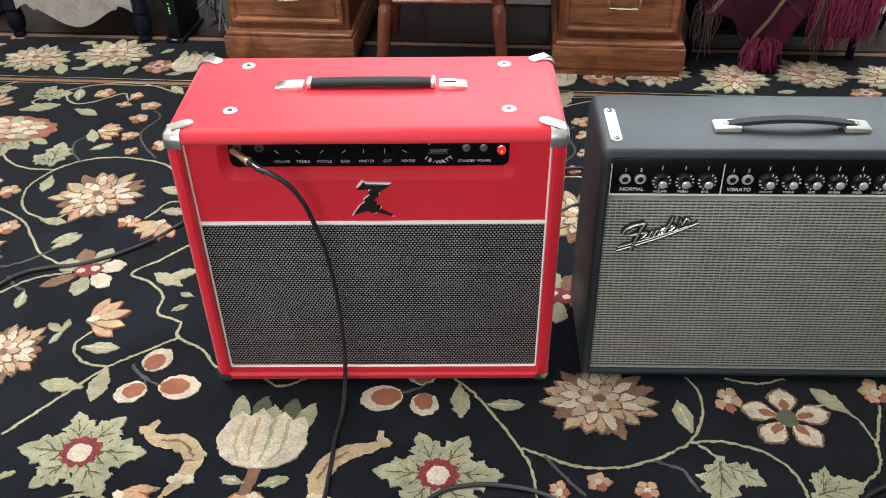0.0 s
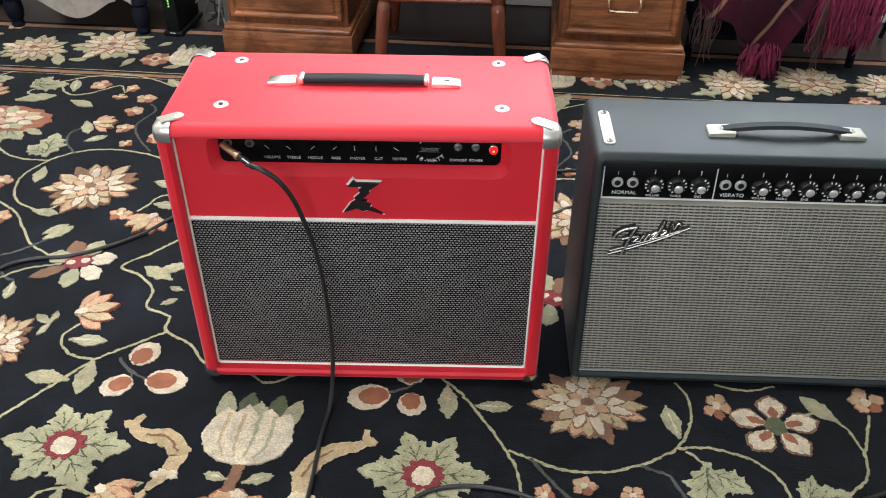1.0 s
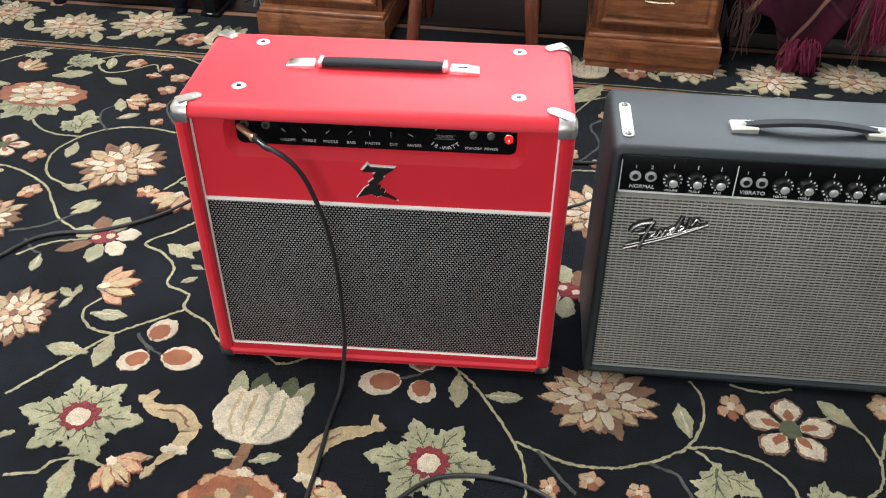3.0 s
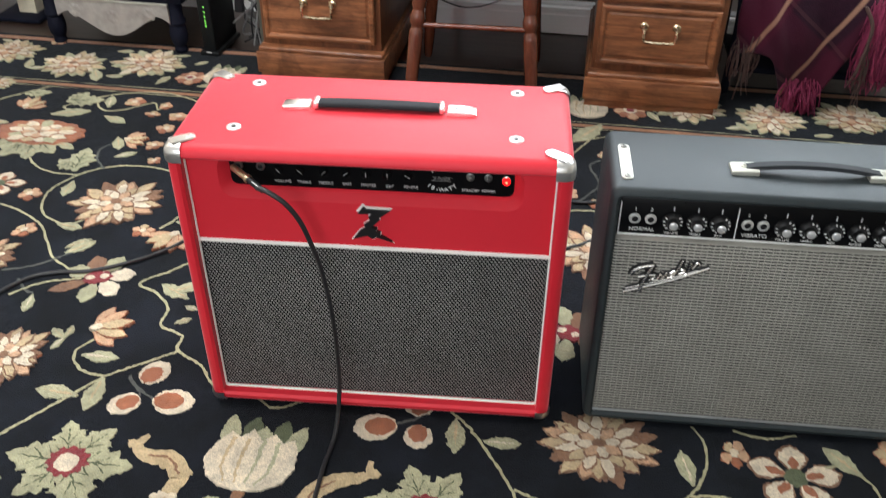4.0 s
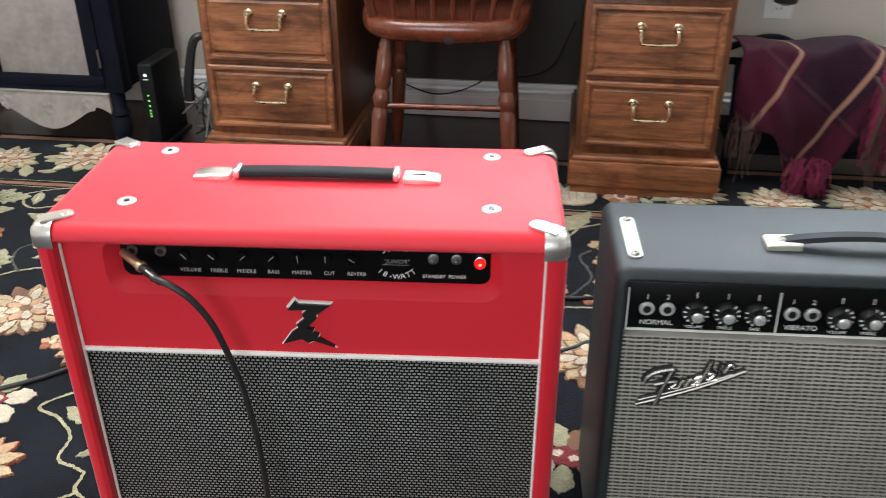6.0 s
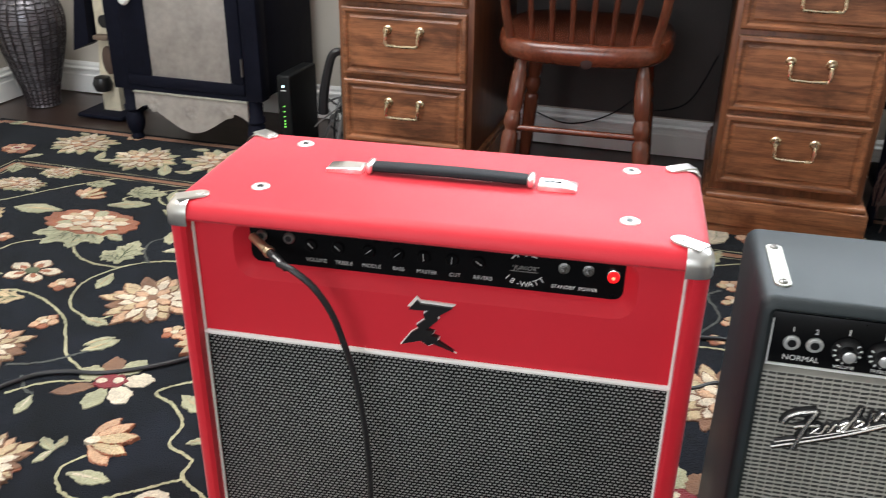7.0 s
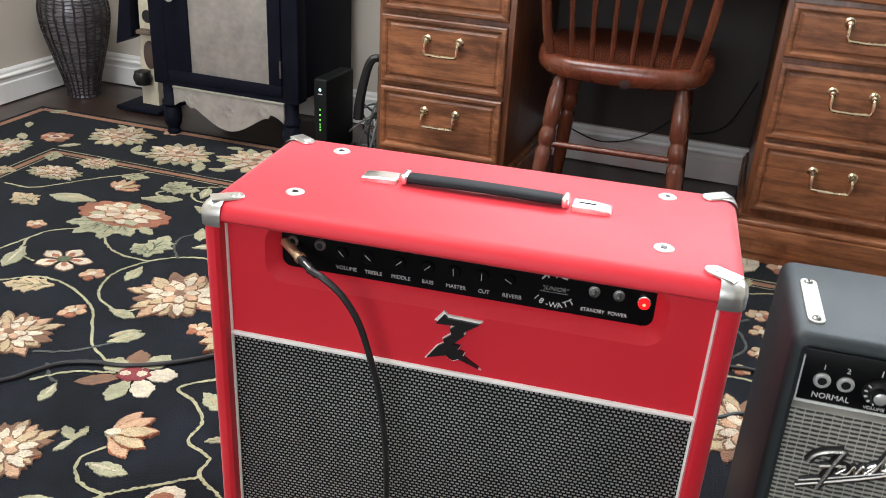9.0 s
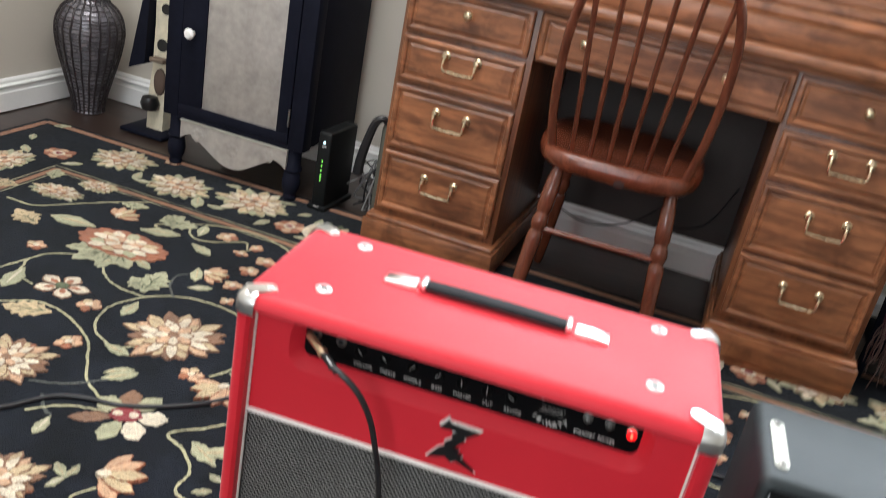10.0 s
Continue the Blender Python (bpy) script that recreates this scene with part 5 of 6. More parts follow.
for k, x in enumerate((LX0 - 0.01, RXB - 0.02)):
    bm = bmesh.new()
    side = [(DY + 0.02, 0.742), (DY + 0.03, 0.83), (DY + 0.09, 0.95), (DY + 0.19, 1.05), (DY + 0.30, 1.10), (DB, 1.11), (DB, 0.742)]
    loft(bm, [[(x + dx, y, z) for y, z in side] for dx in (0, 0.03)], True, True)
    part("side_panel", bm, OAK_V, desk, smooth=False)
n = 17
for k in range(n):
    a0, a1 = [math.pi / 2 * (k + i) / n for i in (0, 1)]
    c = lambda a: (DY + 0.33 - 0.275 * math.cos(a), 0.80 + 0.28 * math.sin(a))
    (ya, za), (yb, zb) = c(a0), c(a1)
    ny, nz = -math.cos((a0 + a1) / 2), math.sin((a0 + a1) / 2)
    bm = bmesh.new()
    pr = [(ya, za), (ya + ny * 0.004, za + nz * 0.004), ((ya + yb) / 2 + ny * 0.011, (za + zb) / 2 + nz * 0.011), (yb + ny * 0.004, zb + nz * 0.004), (yb, zb)]
    loft(bm, [[(x, y, z) for y, z in pr] for x in (LX0 + 0.02, RXB - 0.02)], True, True)
    part("slat", bm, OAK, desk, flat_angle=60)
# added board; the kneehole's shade is put into its dark grey
part("back_panel", boxed(LX1, DB - 0.02, 0.115, RXA, DB - 0.005, 0.71, 0.001), surface("kneehole_shade_board", (0.062, 0.055, 0.052), 0.8, vary=0.2), desk, "back board coloured dark for the kneehole's shade")
part("top_board", boxed(LX0 - 0.02, DY + 0.30, 1.11, RXB + 0.02, DB, 1.135, 0.006), OAK, desk)

# ---- chair ----
chair = thing("spindle_back_chair", pose(-0.142, 2.15, 0, 0, 0, 3.0), "reddish-brown wooden chair with a spindle bow back", "chair")
bm = bmesh.new()
out = []
for i in range(40):
    a = i * math.tau / 40
    c, s = math.cos(a), math.sin(a)
    x = 0.198 * math.copysign(abs(c) ** 0.50, c)
    y = 0.19 + 0.205 * math.copysign(abs(s) ** 0.78, s)
    out.append((x * (1 + 0.03 * (y - 0.19) / 0.2), y))
ctr = lambda k: [(x * k, 0.19 + (y - 0.19) * k) for x, y in out]
loft(bm, [[(x, y, z) for x, y in ctr(k)] for k, z in ((0.88, 0.386), (0.95, 0.388), (0.985, 0.396), (1.0, 0.408), (0.995, 0.420), (0.975, 0.429), (0.94, 0.433), (0.86, 0.432), (0.7, 0.426), (0.45, 0.420), (0.15, 0.418))], True, True)
seat = part("seat", bm, CHERRY_X, chair, "glossy saddle seat")
# a dark disc on the seat edge paints the shade in the notch
bm = bmesh.new()
lathe(bm, [(0.0125, 0.0), (0.0120, 0.0022), (0.0060, 0.0034), (0.0004, 0.0036)], pose(0.018, -0.0105, 0.3965, 90), 18)
part("notch", bm, surface("shaded_notch", (0.030, 0.009, 0.006), 0.6), seat, "round notch, its shade given as dark colour")
LEG = ((0.010, 0.0), (0.013, 0.012), (0.0150, 0.05), (0.0170, 0.12), (0.0190, 0.212), (0.0180, 0.226), (0.0145, 0.231), (0.0150, 0.236), (0.0190, 0.246), (0.0195, 0.258), (0.0170, 0.270), (0.0148, 0.275), (0.0152, 0.279), (0.0182, 0.286), (0.0186, 0.32), (0.0172, 0.360), (0.0140, 0.366), (0.0155, 0.374), (0.0125, 0.382), (0.0115, 0.405))
for sx in (-1, 1):
    for y0, y1 in ((0.045, -0.035), (0.31, 0.37)):
        top, low = Vector((sx * 0.130 + 0.005, y0, 0.400)), Vector((sx * 0.163 + 0.005, y1, 0.0))
        ln = (top - low).length
        bm = bmesh.new()
        lathe(bm, [(r, h * ln / 0.405) for r, h in LEG], axis_pose(low, top), 16)
        part("leg", bm, CHERRY, chair, "turned leg")
for a, b, r in (((-0.146, 0.012, 0.236), (0.146, 0.012, 0.236), 0.0072),):
    bm = bmesh.new()
    a, b = Vector(a), Vector(b)
    tube(bm, [a.lerp(b, k / 6) for k in range(7)], r, 10)
    part("stretcher", bm, CHERRY_X, chair)


def bow(t):
    """A point of the bow, t from 0 to pi."""
    c, s = math.cos(t), math.sin(t)
    x = -0.155 * math.copysign(abs(c) ** 0.50, c) * (1 + 0.30 * math.sin(t) ** 0.6) + 0.012 * math.sin(t)
    z = 0.432 + 0.45 * s ** 0.85
    return Vector((x, 0.045 - 0.30 * (z - 0.432), z))


bm = bmesh.new()
tube(bm, [bow(math.pi * k / 44) for k in range(45)], 0.0105, 10)
part("bow", bm, CHERRY, chair, "bent wooden bow")
for k in range(6):
    t = (k + 1) / 7
    x0 = -0.150 + 0.30 * t
    best = min((bow(math.pi * j / 400) for j in range(60, 341)), key=lambda p: abs(p.x - x0 * 1.28 - 0.01))
    bm = bmesh.new()
    a = Vector((x0, 0.040 + 0.01 * math.sin(math.pi * t), 0.428))
    tube(bm, [a.lerp(best, j / 8) for j in range(9)], 0.0062, 8)
    part("spindle", bm, CHERRY, chair)


# ---- black cabinet ----
cab = thing("pie_safe_cabinet", pose(-1.257, 2.375, 0), "black painted cabinet with pewter tin door panel and scalloped apron", "cabinet")
CW, CD, CT = 0.2095, 0.36, 0.90
for s in (-1, 1):
    part("stile", boxed(s * CW - 0.025, 0.0, 0.155, s * CW + 0.025, 0.05, CT, 0.004), BLACK_PAINT, cab)
    part("side_panel", boxed(s * (CW + 0.002) - 0.012, 0.045, 0.155, s * (CW + 0.002) + 0.012, CD, CT, 0.002), BLACK_PAINT, cab)
part("rail", boxed(-CW + 0.02, 0.003, 0.150, CW - 0.02, 0.04, 0.1685, 0.001), BLACK_PAINT, cab)
part("bottom_board", boxed(-CW + 0.01, 0.042, 0.166, CW - 0.01, CD, 0.186, 0.002), BLACK_PAINT, cab)
part("back_board", boxed(-CW + 0.012, CD - 0.015, 0.19, CW - 0.012, CD, CT, 0.001), BLACK_PAINT, cab)
part("cabinet_top", boxed(-CW - 0.05, -0.025, CT, CW + 0.05, CD + 0.01, CT + 0.025, 0.006), BLACK_PAINT, cab)
door = part("door", boxed(-0.107, 0.004, 0.196, 0.147, 0.009, 0.845, 0.001), TIN, cab, "door with a mottled pewter tin panel")
for nm, a, b, c, d in (("door_rail", -0.183, 0.1695, 0.183, 0.200), ("door_rail", -0.183, 0.84, 0.183, 0.89), ("door_stile", -0.183, 0.2005, -0.105, 0.8395), ("door_stile", 0.144, 0.2005, 0.183, 0.8395)):
    part(nm, boxed(a, -0.0015, b, c, 0.018, d, 0.002), BLACK_PAINT, door, "black painted frame piece")
bm = bmesh.new()
lathe(bm, [(0.008, 0), (0.007, 0.008), (0.014, 0.014), (0.016, 0.021), (0.011, 0.028), (0.0004, 0.030)], pose(-0.144, -0.006, 0.412, 90), 18)
part("door_knob", bm, surface("white_china", (0.8, 0.8, 0.78), 0.2), door, "white china knob")
bm = bmesh.new()
lathe(bm, [(0.0035, 0), (0.0035, 0.048)], pose(0.184, -0.006, 0.225), 10)
part("hinge", bm, STEEL, door)
# scalloped apron
bm = bmesh.new()
edge = []
for i in range(49):
    t = i / 48
    u = abs(t - 0.5) * 2
    dip = 0.058 * (0.5 + 0.5 * math.cos(math.pi * min(1, u / 0.80))) ** 0.8 + 0.040 + (0.010 * math.sin(math.pi * (u - 0.62) / 0.38) * -1 + 0.012 * (u - 0.62) / 0.38 if u > 0.62 else 0)
    edge.append((-0.168 + 0.357 * t, 0.153 - dip * 1.08))
loft(bm, [xz([(x, z) for x, z in edge] + [(0.189, 0.153), (-0.168, 0.153)], y) for y in (-0.004, 0.006)], True, True)
bm.normal_update()
bmesh.ops.triangulate(bm, faces=[f for f in bm.faces if len(f.verts) > 4])
apron = part("apron", bm, TIN, cab, "scalloped pewter tin apron", smooth=False)
bm = bmesh.new()
box(bm, -0.170, -0.007, 0.1505, 0.191, 0.004, 0.1545, 0.001)
part("apron_edge", bm, NICKEL, apron)
for x, z in ((-0.108, 0.118), (0.012, 0.105), (0.128, 0.122)):
    for k in range(7):
        a = k * math.tau / 7
        bm = bmesh.new()
        lathe(bm, [(0.0095, 0), (0.006, 0.0010), (0.0004, 0.0014)], pose(x + 0.013 * math.cos(a), -0.004, z + 0.013 * math.sin(a), 90), 8)
        part("embossed_petal", bm, TIN, apron)
for sx in (-1, 1):
    for y in (0.025, CD - 0.03):
        bm = bmesh.new()
        lathe(bm, [(0.016, 0.0), (0.020, 0.008), (0.017, 0.020), (0.024, 0.034), (0.027, 0.055), (0.024, 0.080), (0.020, 0.086), (0.027, 0.092), (0.027, 0.102), (0.022, 0.108), (0.022, 0.158)], pose(sx * (CW - 0.012), y, 0), 18)
        part("leg", bm, BLACK_PAINT, cab, "turned black foot")

# ---- vase ----
vase = thing("wicker_vase", pose(-1.968, 2.62, FLOOR_Z), "tall dark woven wicker floor vase", "vase")
VP = ((0.052, 0.0), (0.050, 0.01), (0.057, 0.05), (0.076, 0.12), (0.098, 0.20), (0.108, 0.26), (0.106, 0.305), (0.088, 0.345), (0.062, 0.370), (0.055, 0.388), (0.060, 0.41), (0.074, 0.43))
prof = smooth_line([(r, 0, h) for r, h in VP], 4)
bm = bmesh.new()
lathe(bm, [(p.x * 0.955, p.z) for p in prof], Matrix(), 36)
part("liner", bm, SILVER_LINER, vase, "dull grey liner")
for k in range(22):
    bm = bmesh.new()
    a = k * math.tau / 22
    tube(bm, [(p.x * math.cos(a + 0.012 * math.sin(i * 0.9 + k)), p.x * math.sin(a + 0.012 * math.sin(i * 0.9 + k)), p.z) for i, p in enumerate(prof)], 0.0030, 6)
    part("rib", bm, WICKER, vase)
for k in range(34):
    z = 0.008 + 0.42 * k / 33 + random.uniform(-0.004, 0.004)
    r = next((a.x + (b.x - a.x) * (z - a.z) / (b.z - a.z) for a, b in zip(prof, prof[1:]) if a.z <= z <= b.z), 0.074)
    bm = bmesh.new()
    tube(bm, [((r + 0.0022 * math.sin(i * 5.5 + k * 3)) * math.cos(i * math.tau / 40), (r + 0.0022 * math.sin(i * 5.5 + k * 3)) * math.sin(i * math.tau / 40), z + 0.002 * math.sin(i * 1.7 + k)) for i in range(41)], 0.0016 if k % 3 else 0.0022, 5)
    part("weave_ring", bm, WICKER, vase)

# ---- birdhouse ornament ----
bird = thing("birdhouse_ornament", pose(-1.690, 2.60, FLOOR_Z), "distressed cream tall wooden birdhouse ornament with black roof", "ornament")
bm = bmesh.new()
loft(bm, [[(x, y, z) for x, z in ((-0.026, 0.008), (0.036, 0.008), (0.040, 0.15), (0.056, 0.24), (0.070, 0.40), (0.074, 0.50), (-0.010, 0.50), (-0.008, 0.36), (-0.012, 0.22), (-0.022, 0.14))] for y in (0.0, 0.045)], True, True)
part("post", bm, CREAM_PAINT, bird, "cream painted board", smooth=False)
part("base", boxed(-0.085, -0.06, 0.0, 0.078, 0.09, 0.012, 0.003), BLACK_PAINT, bird)
for x, z, r in ((0.022, 0.296, 0.020), (0.030, 0.412, 0.017)):
    bm = bmesh.new()
    lathe(bm, [(r, 0), (r, 0.002), (0.0004, 0.002)], pose(x, 0.0, z, 90), 20)
    part("entry_hole", bm, BLACK_PLASTIC, bird)
part("ledge", boxed(-0.004, -0.032, 0.244, 0.048, 0.0, 0.258, 0.003), surface("weathered_wood", (0.16, 0.12, 0.09), 0.8), bird)
bm = bmesh.new()
lathe(bm, [(0.004, 0), (0.024, 0.006), (0.031, 0.027), (0.024, 0.048), (0.004, 0.054)], pose(0.000, -0.022, 0.078), 18)
part("ball", bm, BLACK_PLASTIC, bird, "dark round finial")
bm = bmesh.new()
lathe(bm, [(0.0215, 0), (0.021, 0.006), (0.017, 0.010), (0.0004, 0.011)], pose(0.020, 0.0, 0.176, 90) @ Matrix.Diagonal((1, 2.1, 1, 1)), 22)
part("plaque", bm, surface("brown_plaque", (0.10, 0.065, 0.05), 0.7), bird)
bm = bmesh.new()
loft(bm, [[(-0.082, y, 0.205), (-0.022, y, 0.232), (-0.012, y, 0.44), (-0.036, y, 0.44)] for y in (-0.03, 0.06)], True, True)
part("roof_panel", bm, BLACK_PAINT, bird, "black slanted roof board", smooth=False)

# ---- modem and the things beside it ----
MODEM_BLACK = surface("modem_plastic", (0.0045, 0.0055, 0.0062), 0.5, bump=0.05, spec=0.25)
modem = thing("modem", pose(-0.962, 2.385, 0, 0, 0, -2), "upright black modem with lit green indicator lights", "modem")
bm = bmesh.new()
box(bm, -0.021, 0.0, 0.012, 0.021, 0.16, 0.235, 0.007, 3)
part("body", bm, MODEM_BLACK, modem)
part("stand", boxed(-0.030, -0.005, 0.0, 0.030, 0.165, 0.014, 0.004), MODEM_BLACK, modem)
GREEN, BLUE = glow("green_led", (0.25, 1.0, 0.12), 1.2), glow("pale_led", (0.6, 0.9, 1.0), 1.6)
for k, z in enumerate((0.150, 0.135, 0.121, 0.108, 0.100, 0.092)):
    part("indicator", boxed(-0.0022, -0.0012, z - 0.0016, 0.0022, 0.001, z + 0.0016, 0.0005), GREEN, modem, "lit green indicator")
bm = bmesh.new()
lathe(bm, [(0.0042, 0), (0.0040, 0.0012), (0.0004, 0.0014)], pose(0.0, 0.0005, 0.205, 90), 16)
part("emblem", bm, BLUE, modem, "pale round lit emblem")
part("label_bar", boxed(-0.007, -0.0008, 0.192, 0.007, 0.001, 0.1945, 0.0002), WHITE_INK, modem)
part("label_bar", boxed(-0.008, -0.0055, 0.0105, 0.008, -0.004, 0.0125, 0.0002), WHITE_INK, modem)

bag = thing("equipment_bag", pose(-0.812, 2.475, FLOOR_Z), "olive fabric bag with black strap", "bag")
bm = bmesh.new()
box(bm, -0.026, 0.0, 0.0, 0.022, 0.24, 0.29, 0.018, 3)
part("body", bm, OLIVE, bag)
bm = bmesh.new()
tube(bm, smooth_line([(-0.072, -0.010, 0.125), (-0.068, -0.012, 0.17), (-0.056, -0.012, 0.23), (-0.040, -0.010, 0.285), (-0.022, -0.004, 0.300), (-0.004, 0.006, 0.290)], 6), 0.0115, 8, taper=(1.4, 0.8))
part("strap", bm, RUBBER, bag)
rc = random.Random(3)
for k in range(7):
    pts = [(-0.86 + rc.uniform(-0.06, 0.045), 2.50 + rc.uniform(-0.05, 0.10), 0.012 + rc.uniform(0, 0.14)) for _ in range(6)]
    pts[0] = (pts[0][0], pts[0][1], 0.004)
    bm = bmesh.new()
    tube(bm, smooth_line(pts, 7), 0.0028, 6)
    tagged(part("cable", bm, PLASTIC_GREY if k % 3 else RUBBER), "tangled thin cable beside the desk", "cable", "cables beside the desk")
for pts in ([(-0.36, 2.755, 0.10), (-0.24, 2.745, 0.07), (-0.12, 2.74, 0.11), (-0.03, 2.745, 0.2), (0.0, 2.74, 0.33)], [(-0.05, 2.745, 0.13), (0.04, 2.74, 0.14), (0.10, 2.74, 0.18), (0.15, 2.735, 0.30)]):
    bm = bmesh.new()
    tube(bm, smooth_line(pts, 6), 0.0022, 6)
    tagged(part("cable", bm, RUBBER), "thin cable behind the desk", "cable", "cables behind the desk")

# ---- magazine rack with a throw ----
rack = thing("blanket_rack", pose(0.768, 2.52, FLOOR_Z), "low dark wooden rack under a throw", "rack")
for sx in (-1, 1):
    for y in (-0.10, 0.13):
        bm = bmesh.new()
        tube(bm, smooth_line([(sx * 0.225, y, 0.0), (sx * 0.222, y, 0.15), (sx * 0.228, y, 0.30 if sx < 0 else 0.22), (sx * 0.230, y, 0.43 if y > 0 and sx < 0 else 0.26)], 4), 0.011, 8, taper=(1.1, 0.6))
        part("post", bm, BLACK_PAINT, rack)
bm = bmesh.new()
tube(bm, smooth_line([(-0.215, 0.17, 0.262), (-0.15, 0.17, 0.288), (-0.09, 0.17, 0.296), (-0.02, 0.17, 0.276), (0.04, 0.17, 0.292), (0.09, 0.17, 0.278), (0.19, 0.17, 0.23)], 5), 0.010, 8)
part("curved_rail", bm, BLACK_PAINT, rack)
for y in (-0.10, 0.13):
    for z in (0.08, 0.24):
        bm = bmesh.new()
        tube(bm, [(-0.225, y, z), (0, y, z), (0.225, y, z)], 0.010, 8)
        part("rail", bm, BLACK_PAINT, rack)
part("shelf", boxed(-0.22, -0.10, 0.075, 0.22, 0.13, 0.09, 0.003), BLACK_PAINT, rack)


def plaid():
    """Dark plum weave with wine bands and thin tan lines, laid across the cloth's own coordinates."""
    m, nodes, links, b = base_nodes("plaid_weave", 0.9)
    uv = nodes.new("ShaderNodeUVMap")
    sep = nodes.new("ShaderNodeSeparateXYZ")
    links.new(uv.outputs[0], sep.inputs[0])

    def band(axis, freq, lo, soft, phase):
        a = nodes.new("ShaderNodeMath")
        a.operation = "MULTIPLY_ADD"
        a.inputs[1].default_value, a.inputs[2].default_value = freq, phase
        links.new(sep.outputs[axis], a.inputs[0])
        f = nodes.new("ShaderNodeMath")
        f.operation = "PINGPONG"
        f.inputs[1].default_value = 0.5
        links.new(a.outputs[0], f.inputs[0])
        r = nodes.new("ShaderNodeMapRange")
        r.inputs["From Min"].default_value, r.inputs["From Max"].default_value = lo, lo + soft
        links.new(f.outputs[0], r.inputs["Value"])
        return r.outputs[0]

    def mix(fac, c1, c2, k=1.0):
        x = nodes.new("ShaderNodeMixRGB")
        mm = nodes.new("ShaderNodeMath")
        mm.operation = "MULTIPLY"
        mm.inputs[1].default_value = k
        links.new(fac, mm.inputs[0])
        links.new(mm.outputs[0], x.inputs[0])
        for s, c in ((1, c1), (2, c2)):
            if isinstance(c, tuple):
                x.inputs[s].default_value = (*c, 1)
            else:
                links.new(c, x.inputs[s])
        return x.outputs[0]
    n = noise_node(nodes, links, coords(nodes, links), 55, 4)
    base = mix(n.outputs[0], (0.012, 0.0040, 0.009), (0.026, 0.0075, 0.016))
    c = mix(band(0, 3.5, 0.24, 0.03, 0.30), base, (0.075, 0.008, 0.022), 0.34)
    c = mix(band(1, 3.5, 0.28, 0.03, 0.55), c, (0.085, 0.010, 0.026), 0.28)
    c = mix(band(0, 7.0, 0.452, 0.025, 0.749), c, (0.34, 0.19, 0.125), 0.7)
    c = mix(band(1, 7.0, 0.462, 0.012, 0.10), c, (0.18, 0.08, 0.08), 0.13)
    links.new(c, b.inputs["Base Color"])
    b.inputs["Sheen Weight"].default_value = 0.06
    b.inputs["Specular IOR Level"].default_value = 0.1
    bp = nodes.new("ShaderNodeBump")
    bp.inputs["Strength"].default_value, bp.inputs["Distance"].default_value = 0.6, 0.002
    n2 = noise_node(nodes, links, coords(nodes, links), 260, 2)
    links.new(n2.outputs[0], bp.inputs["Height"])
    links.new(bp.outputs[0], b.inputs["Normal"])
    return m


PLAID = plaid()
WINE_FRINGE = surface("wine_fringe", (0.19, 0.017, 0.060), 0.9, vary=0.4, scale=60, bump=0.3)
TAN_FRINGE = surface("tan_fringe", (0.075, 0.042, 0.037), 0.9, vary=0.3, scale=60, bump=0.3)
throw = thing("throw_blanket", pose(0.768, 2.52, 0), "burgundy plaid throw with tan lines and long fringe", "blanket")


def drape(u, v):
    """The cloth: u across, v from the back over the top and down the front."""
    x = -0.232 + 0.45 * u
    low = 0.150 - 0.126 * math.exp(-((u - 0.40) / 0.16) ** 4) + 0.045 * max(0.0, min(1.0, (u - 0.58) / 0.10)) + 0.008 * math.sin(u * 19)
    crown = 0.330 + 0.012 * math.exp(-((u - 0.62) / 0.14) ** 2) + 0.005 * math.sin(u * 13) - 0.020 * max(0, u - 0.6)
    if v < 0.35:
        y, z = 0.16 - 0.28 * v / 0.35, crown - 0.05 * (1 - v / 0.35) ** 2
    else:
        k = (v - 0.35) / 0.65
        y = -0.12 - 0.055 * math.sin(min(1, k * 1.5) * math.pi / 2) - 0.02 * k
        z = crown - (crown - low) * k ** 1.10
    fold = 0.011 * math.sin(u * 16 + v * 5) * min(1, v * 1.6) + 0.004 * math.sin(u * 37 - v * 9) * v
    return Vector((x + 0.008 * math.sin(v * 7 + u * 5), y - fold, z + 0.004 * math.sin(u * 17 + v * 11)))


bm = bmesh.new()
uvl = bm.loops.layers.uv.new("cloth")
NU, NV = 56, 44
grid = [[bm.verts.new(drape(i / NU, j / NV)) for j in range(NV + 1)] for i in range(NU + 1)]
for i in range(NU):
    for j in range(NV):
        f = bm.faces.new((grid[i][j], grid[i + 1][j], grid[i + 1][j + 1], grid[i][j + 1]))
        for lp, (a, b) in zip(f.loops, ((i, j), (i + 1, j), (i + 1, j + 1), (i, j + 1))):
            p = drape(a / NU, b / NV)
            across, up = p.x + 0.768, p.z + 0.4 * min(0.0, -0.12 - p.y)
            lp[uvl].uv = (0.843 * across - 0.538 * up, 0.62 * across + 0.785 * up)
me_ob = part("cloth", bm, PLAID, throw, flat_angle=180)
sol = me_ob.modifiers.new("thickness", "SOLIDIFY")
sol.thickness, sol.offset = 0.005, 0
rf = random.Random(11)


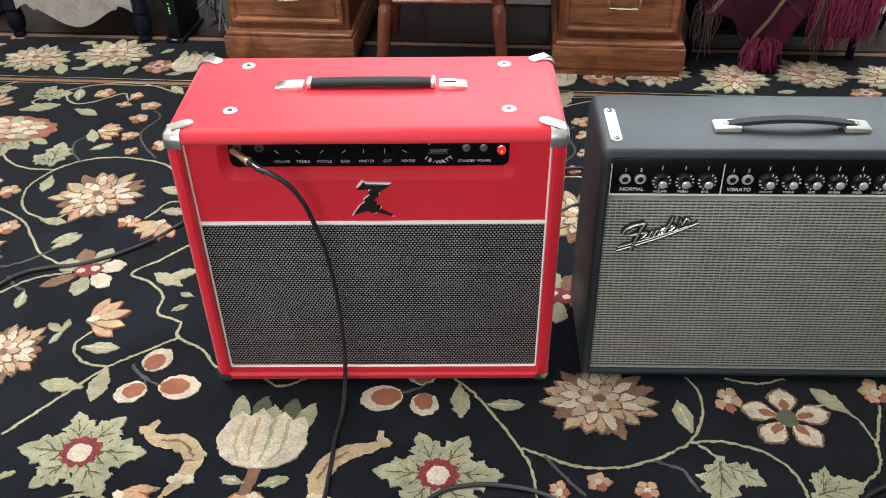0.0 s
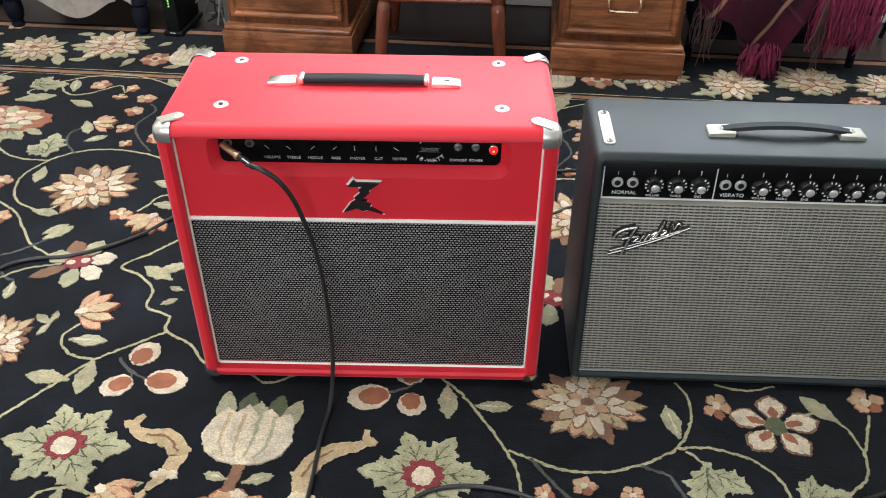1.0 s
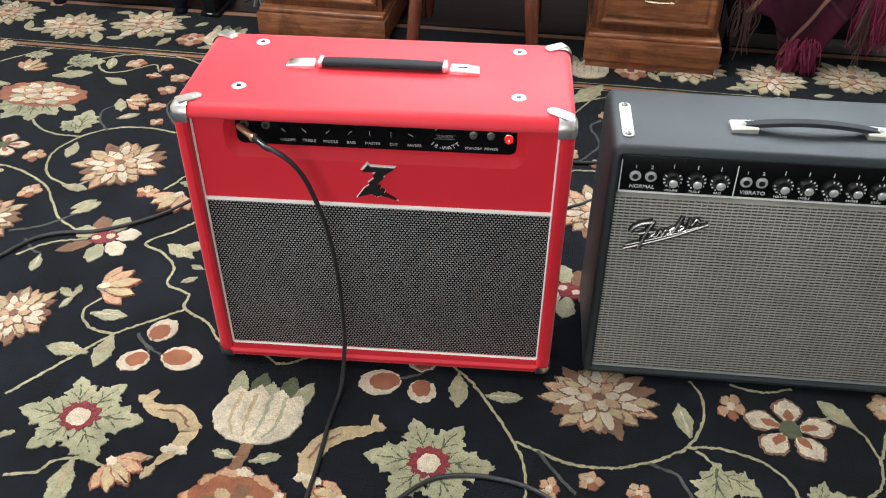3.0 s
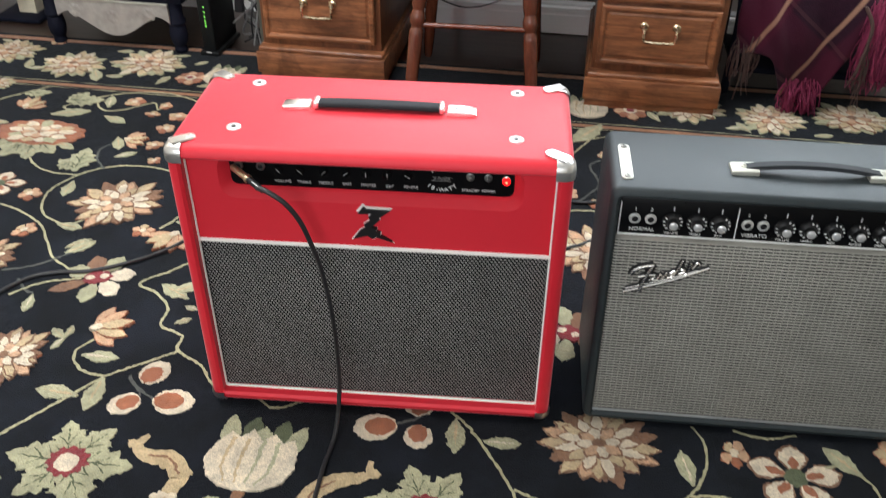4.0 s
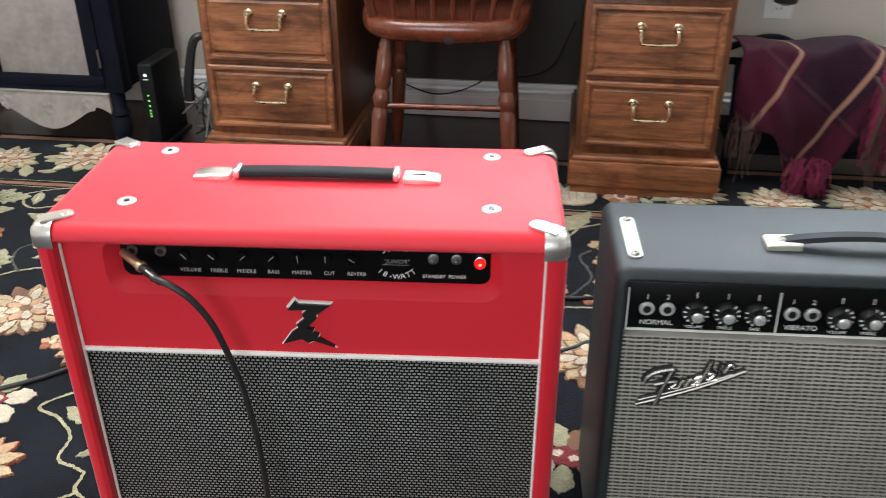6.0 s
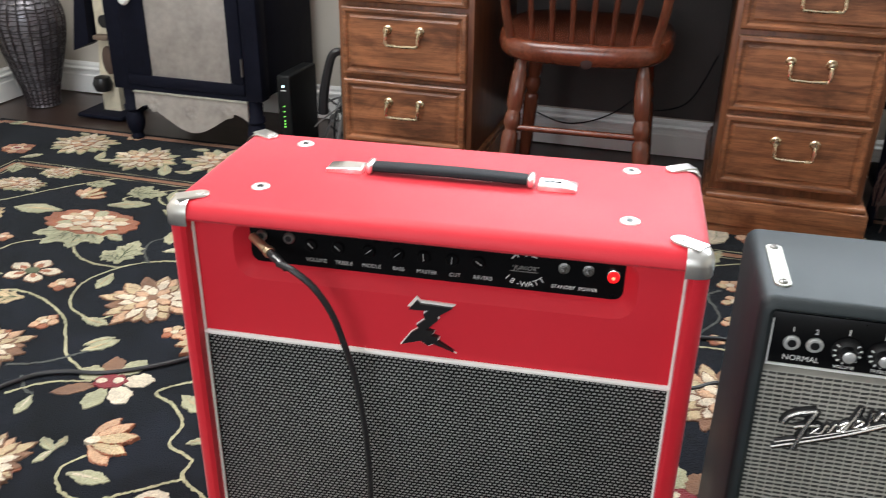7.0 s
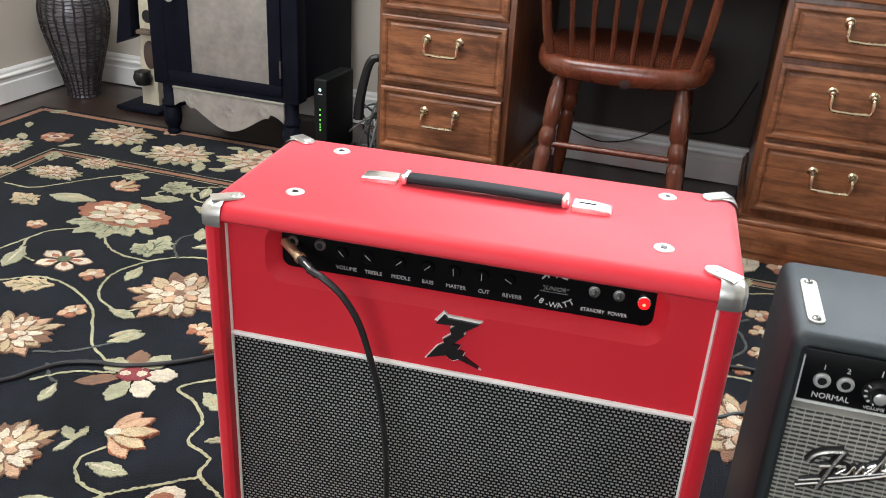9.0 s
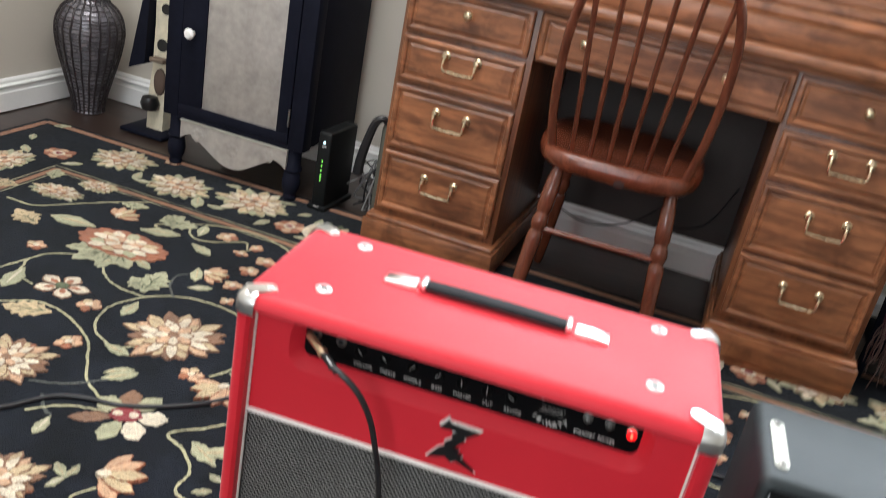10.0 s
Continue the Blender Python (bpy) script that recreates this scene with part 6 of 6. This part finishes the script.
def fringe(name, count, top, spread, length, material, r=0.0016, lean=(0, 0)):
    bm = bmesh.new()
    for _ in range(count):
        p = Vector(top) + Vector((rf.uniform(-1, 1) * spread[0], rf.uniform(-1, 1) * spread[1], rf.uniform(-1, 1) * spread[2]))
        ln = length * rf.uniform(0.55, 1.1)
        q = p + Vector((lean[0] + rf.uniform(-0.015, 0.015), lean[1] + rf.uniform(-0.012, 0.012), -ln))
        q.z = max(q.z, 0.006)
        mid = (p + q) / 2 + Vector((rf.uniform(-0.012, 0.012), rf.uniform(-0.012, 0.004), 0))
        tube(bm, smooth_line([p, mid, q], 3), r, 4)
    return tagged(part(name, bm, material, throw), kind="stuff")


PINK_FRINGE = surface("wine_pink_fringe", (0.27, 0.030, 0.085), 0.85, vary=0.4, scale=60, bump=0.3)
fringe("fringe", 520, (0.150, -0.196, 0.290), (0.074, 0.016, 0.030), 0.155, PINK_FRINGE, 0.0014)
fringe("fringe", 420, (0.145, -0.194, 0.245), (0.078, 0.018, 0.065), 0.110, WINE_FRINGE, 0.0014)
fringe("fringe", 190, (-0.050, -0.206, 0.070), (0.042, 0.014, 0.030), 0.070, WINE_FRINGE, 0.0014)
fringe("fringe", 34, (-0.205, -0.185, 0.185), (0.03, 0.012, 0.02), 0.13, TAN_FRINGE)
bm = bmesh.new()
strip = smooth_line([(0.050, -0.214, 0.305), (0.074, -0.224, 0.262), (0.076, -0.226, 0.215), (0.070, -0.226, 0.155), (0.058, -0.224, 0.105)], 5)
loft(bm, [[tuple(p + Vector((u * 0.006 * (1 - i / len(strip) * 0.6), d, 0))) for u, d in ((-1, 0), (-0.4, -0.003), (0.4, -0.003), (1, 0), (0, 0.002))] for i, p in enumerate(strip)], True, True)
part("hem_strip", bm, TAN_FRINGE, throw, "twisted tan selvedge strip")
fringe("fringe", 14, (0.085, -0.212, 0.19), (0.010, 0.006, 0.03), 0.13, TAN_FRINGE)

# ---- wall things ----
plate = thing("outlet_plate", pose(0.692, Y1 - 0.001, 0.370), "white wall outlet with a plugged-in air freshener", "outlet")
part("plate", boxed(-0.038, -0.006, -0.058, 0.038, 0.0, 0.058, 0.003), TRIM, plate)
bm = bmesh.new()
lathe(bm, [(0.012, 0), (0.030, 0.008), (0.036, 0.03), (0.033, 0.055), (0.020, 0.068), (0.016, 0.078), (0.018, 0.084)], pose(0.006, -0.045, -0.012), 20)
part("air_freshener", bm, surface("smoked_glass", (0.05, 0.035, 0.03), 0.12), plate, "dark round glass bulb")
for z in (-0.030, ):
    part("socket_face", boxed(-0.016, -0.0085, z - 0.014, 0.016, -0.005, z + 0.014, 0.004), TRIM, plate)
for dx in (-0.006, 0.006):
    part("socket_slot", boxed(dx - 0.001, -0.0092, -0.034, dx + 0.001, -0.0080, -0.026, 0.0002), BLACK_PLASTIC, plate)
vent = thing("wall_vent", pose(1.352, Y1 - 0.001, 0.492), "white louvred return-air vent in the wall", "vent")
bm = bmesh.new()
for a, b, c, d in ((-0.29, -0.235, 0.29, -0.20), (-0.29, 0.20, 0.29, 0.235), (-0.29, -0.20, -0.25, 0.20), (0.25, -0.20, 0.29, 0.20)):
    box(bm, a, -0.012, b, c, 0.0, d, 0.002)
part("frame", bm, TRIM, vent)
part("backing", boxed(-0.25, -0.003, -0.20, 0.25, 0.0, 0.20, 0), BLACK_PLASTIC, vent)
for k in range(25):
    z = -0.195 + 0.0162 * k
    bm = bmesh.new()
    loft(bm, [[(x, -0.004, z + 0.009), (x, -0.011, z), (x, -0.0095, z - 0.001), (x, -0.0025, z + 0.008)] for x in (-0.25, 0.25)], True, True)
    part("slat", bm, TRIM, vent, smooth=False)
stand = thing("iron_stand", pose(1.21, 2.66, FLOOR_Z), "black wrought-iron scrolled stand", "stand")
for dx in (-0.045, -0.010):
    bm = bmesh.new()
    tube(bm, smooth_line([(dx - 0.05, 0, 0.0), (dx - 0.02, 0, 0.25), (dx, 0, 0.6), (dx + 0.01, 0, 0.9)], 5), 0.0065, 8)
    part("bar", bm, BLACK_PAINT, stand)
for s in ([(-0.03, 0, 0.40), (0.05, 0, 0.43), (0.16, 0, 0.45)], [(-0.04, 0, 0.30), (0.03, 0, 0.335), (0.09, 0, 0.32), (0.11, 0, 0.27), (0.07, 0, 0.24), (0.04, 0, 0.27)], [(-0.05, 0, 0.20), (-0.01, 0, 0.12), (0.06, 0, 0.07), (0.14, 0, 0.05), (0.2, 0, 0.0)], [(-0.05, 0, 0.28), (-0.03, 0, 0.18), (0.03, 0, 0.12), (0.10, 0, 0.08)]):
    bm = bmesh.new()
    tube(bm, smooth_line(s, 7), 0.005, 8)
    part("scroll", bm, BLACK_PAINT, stand)
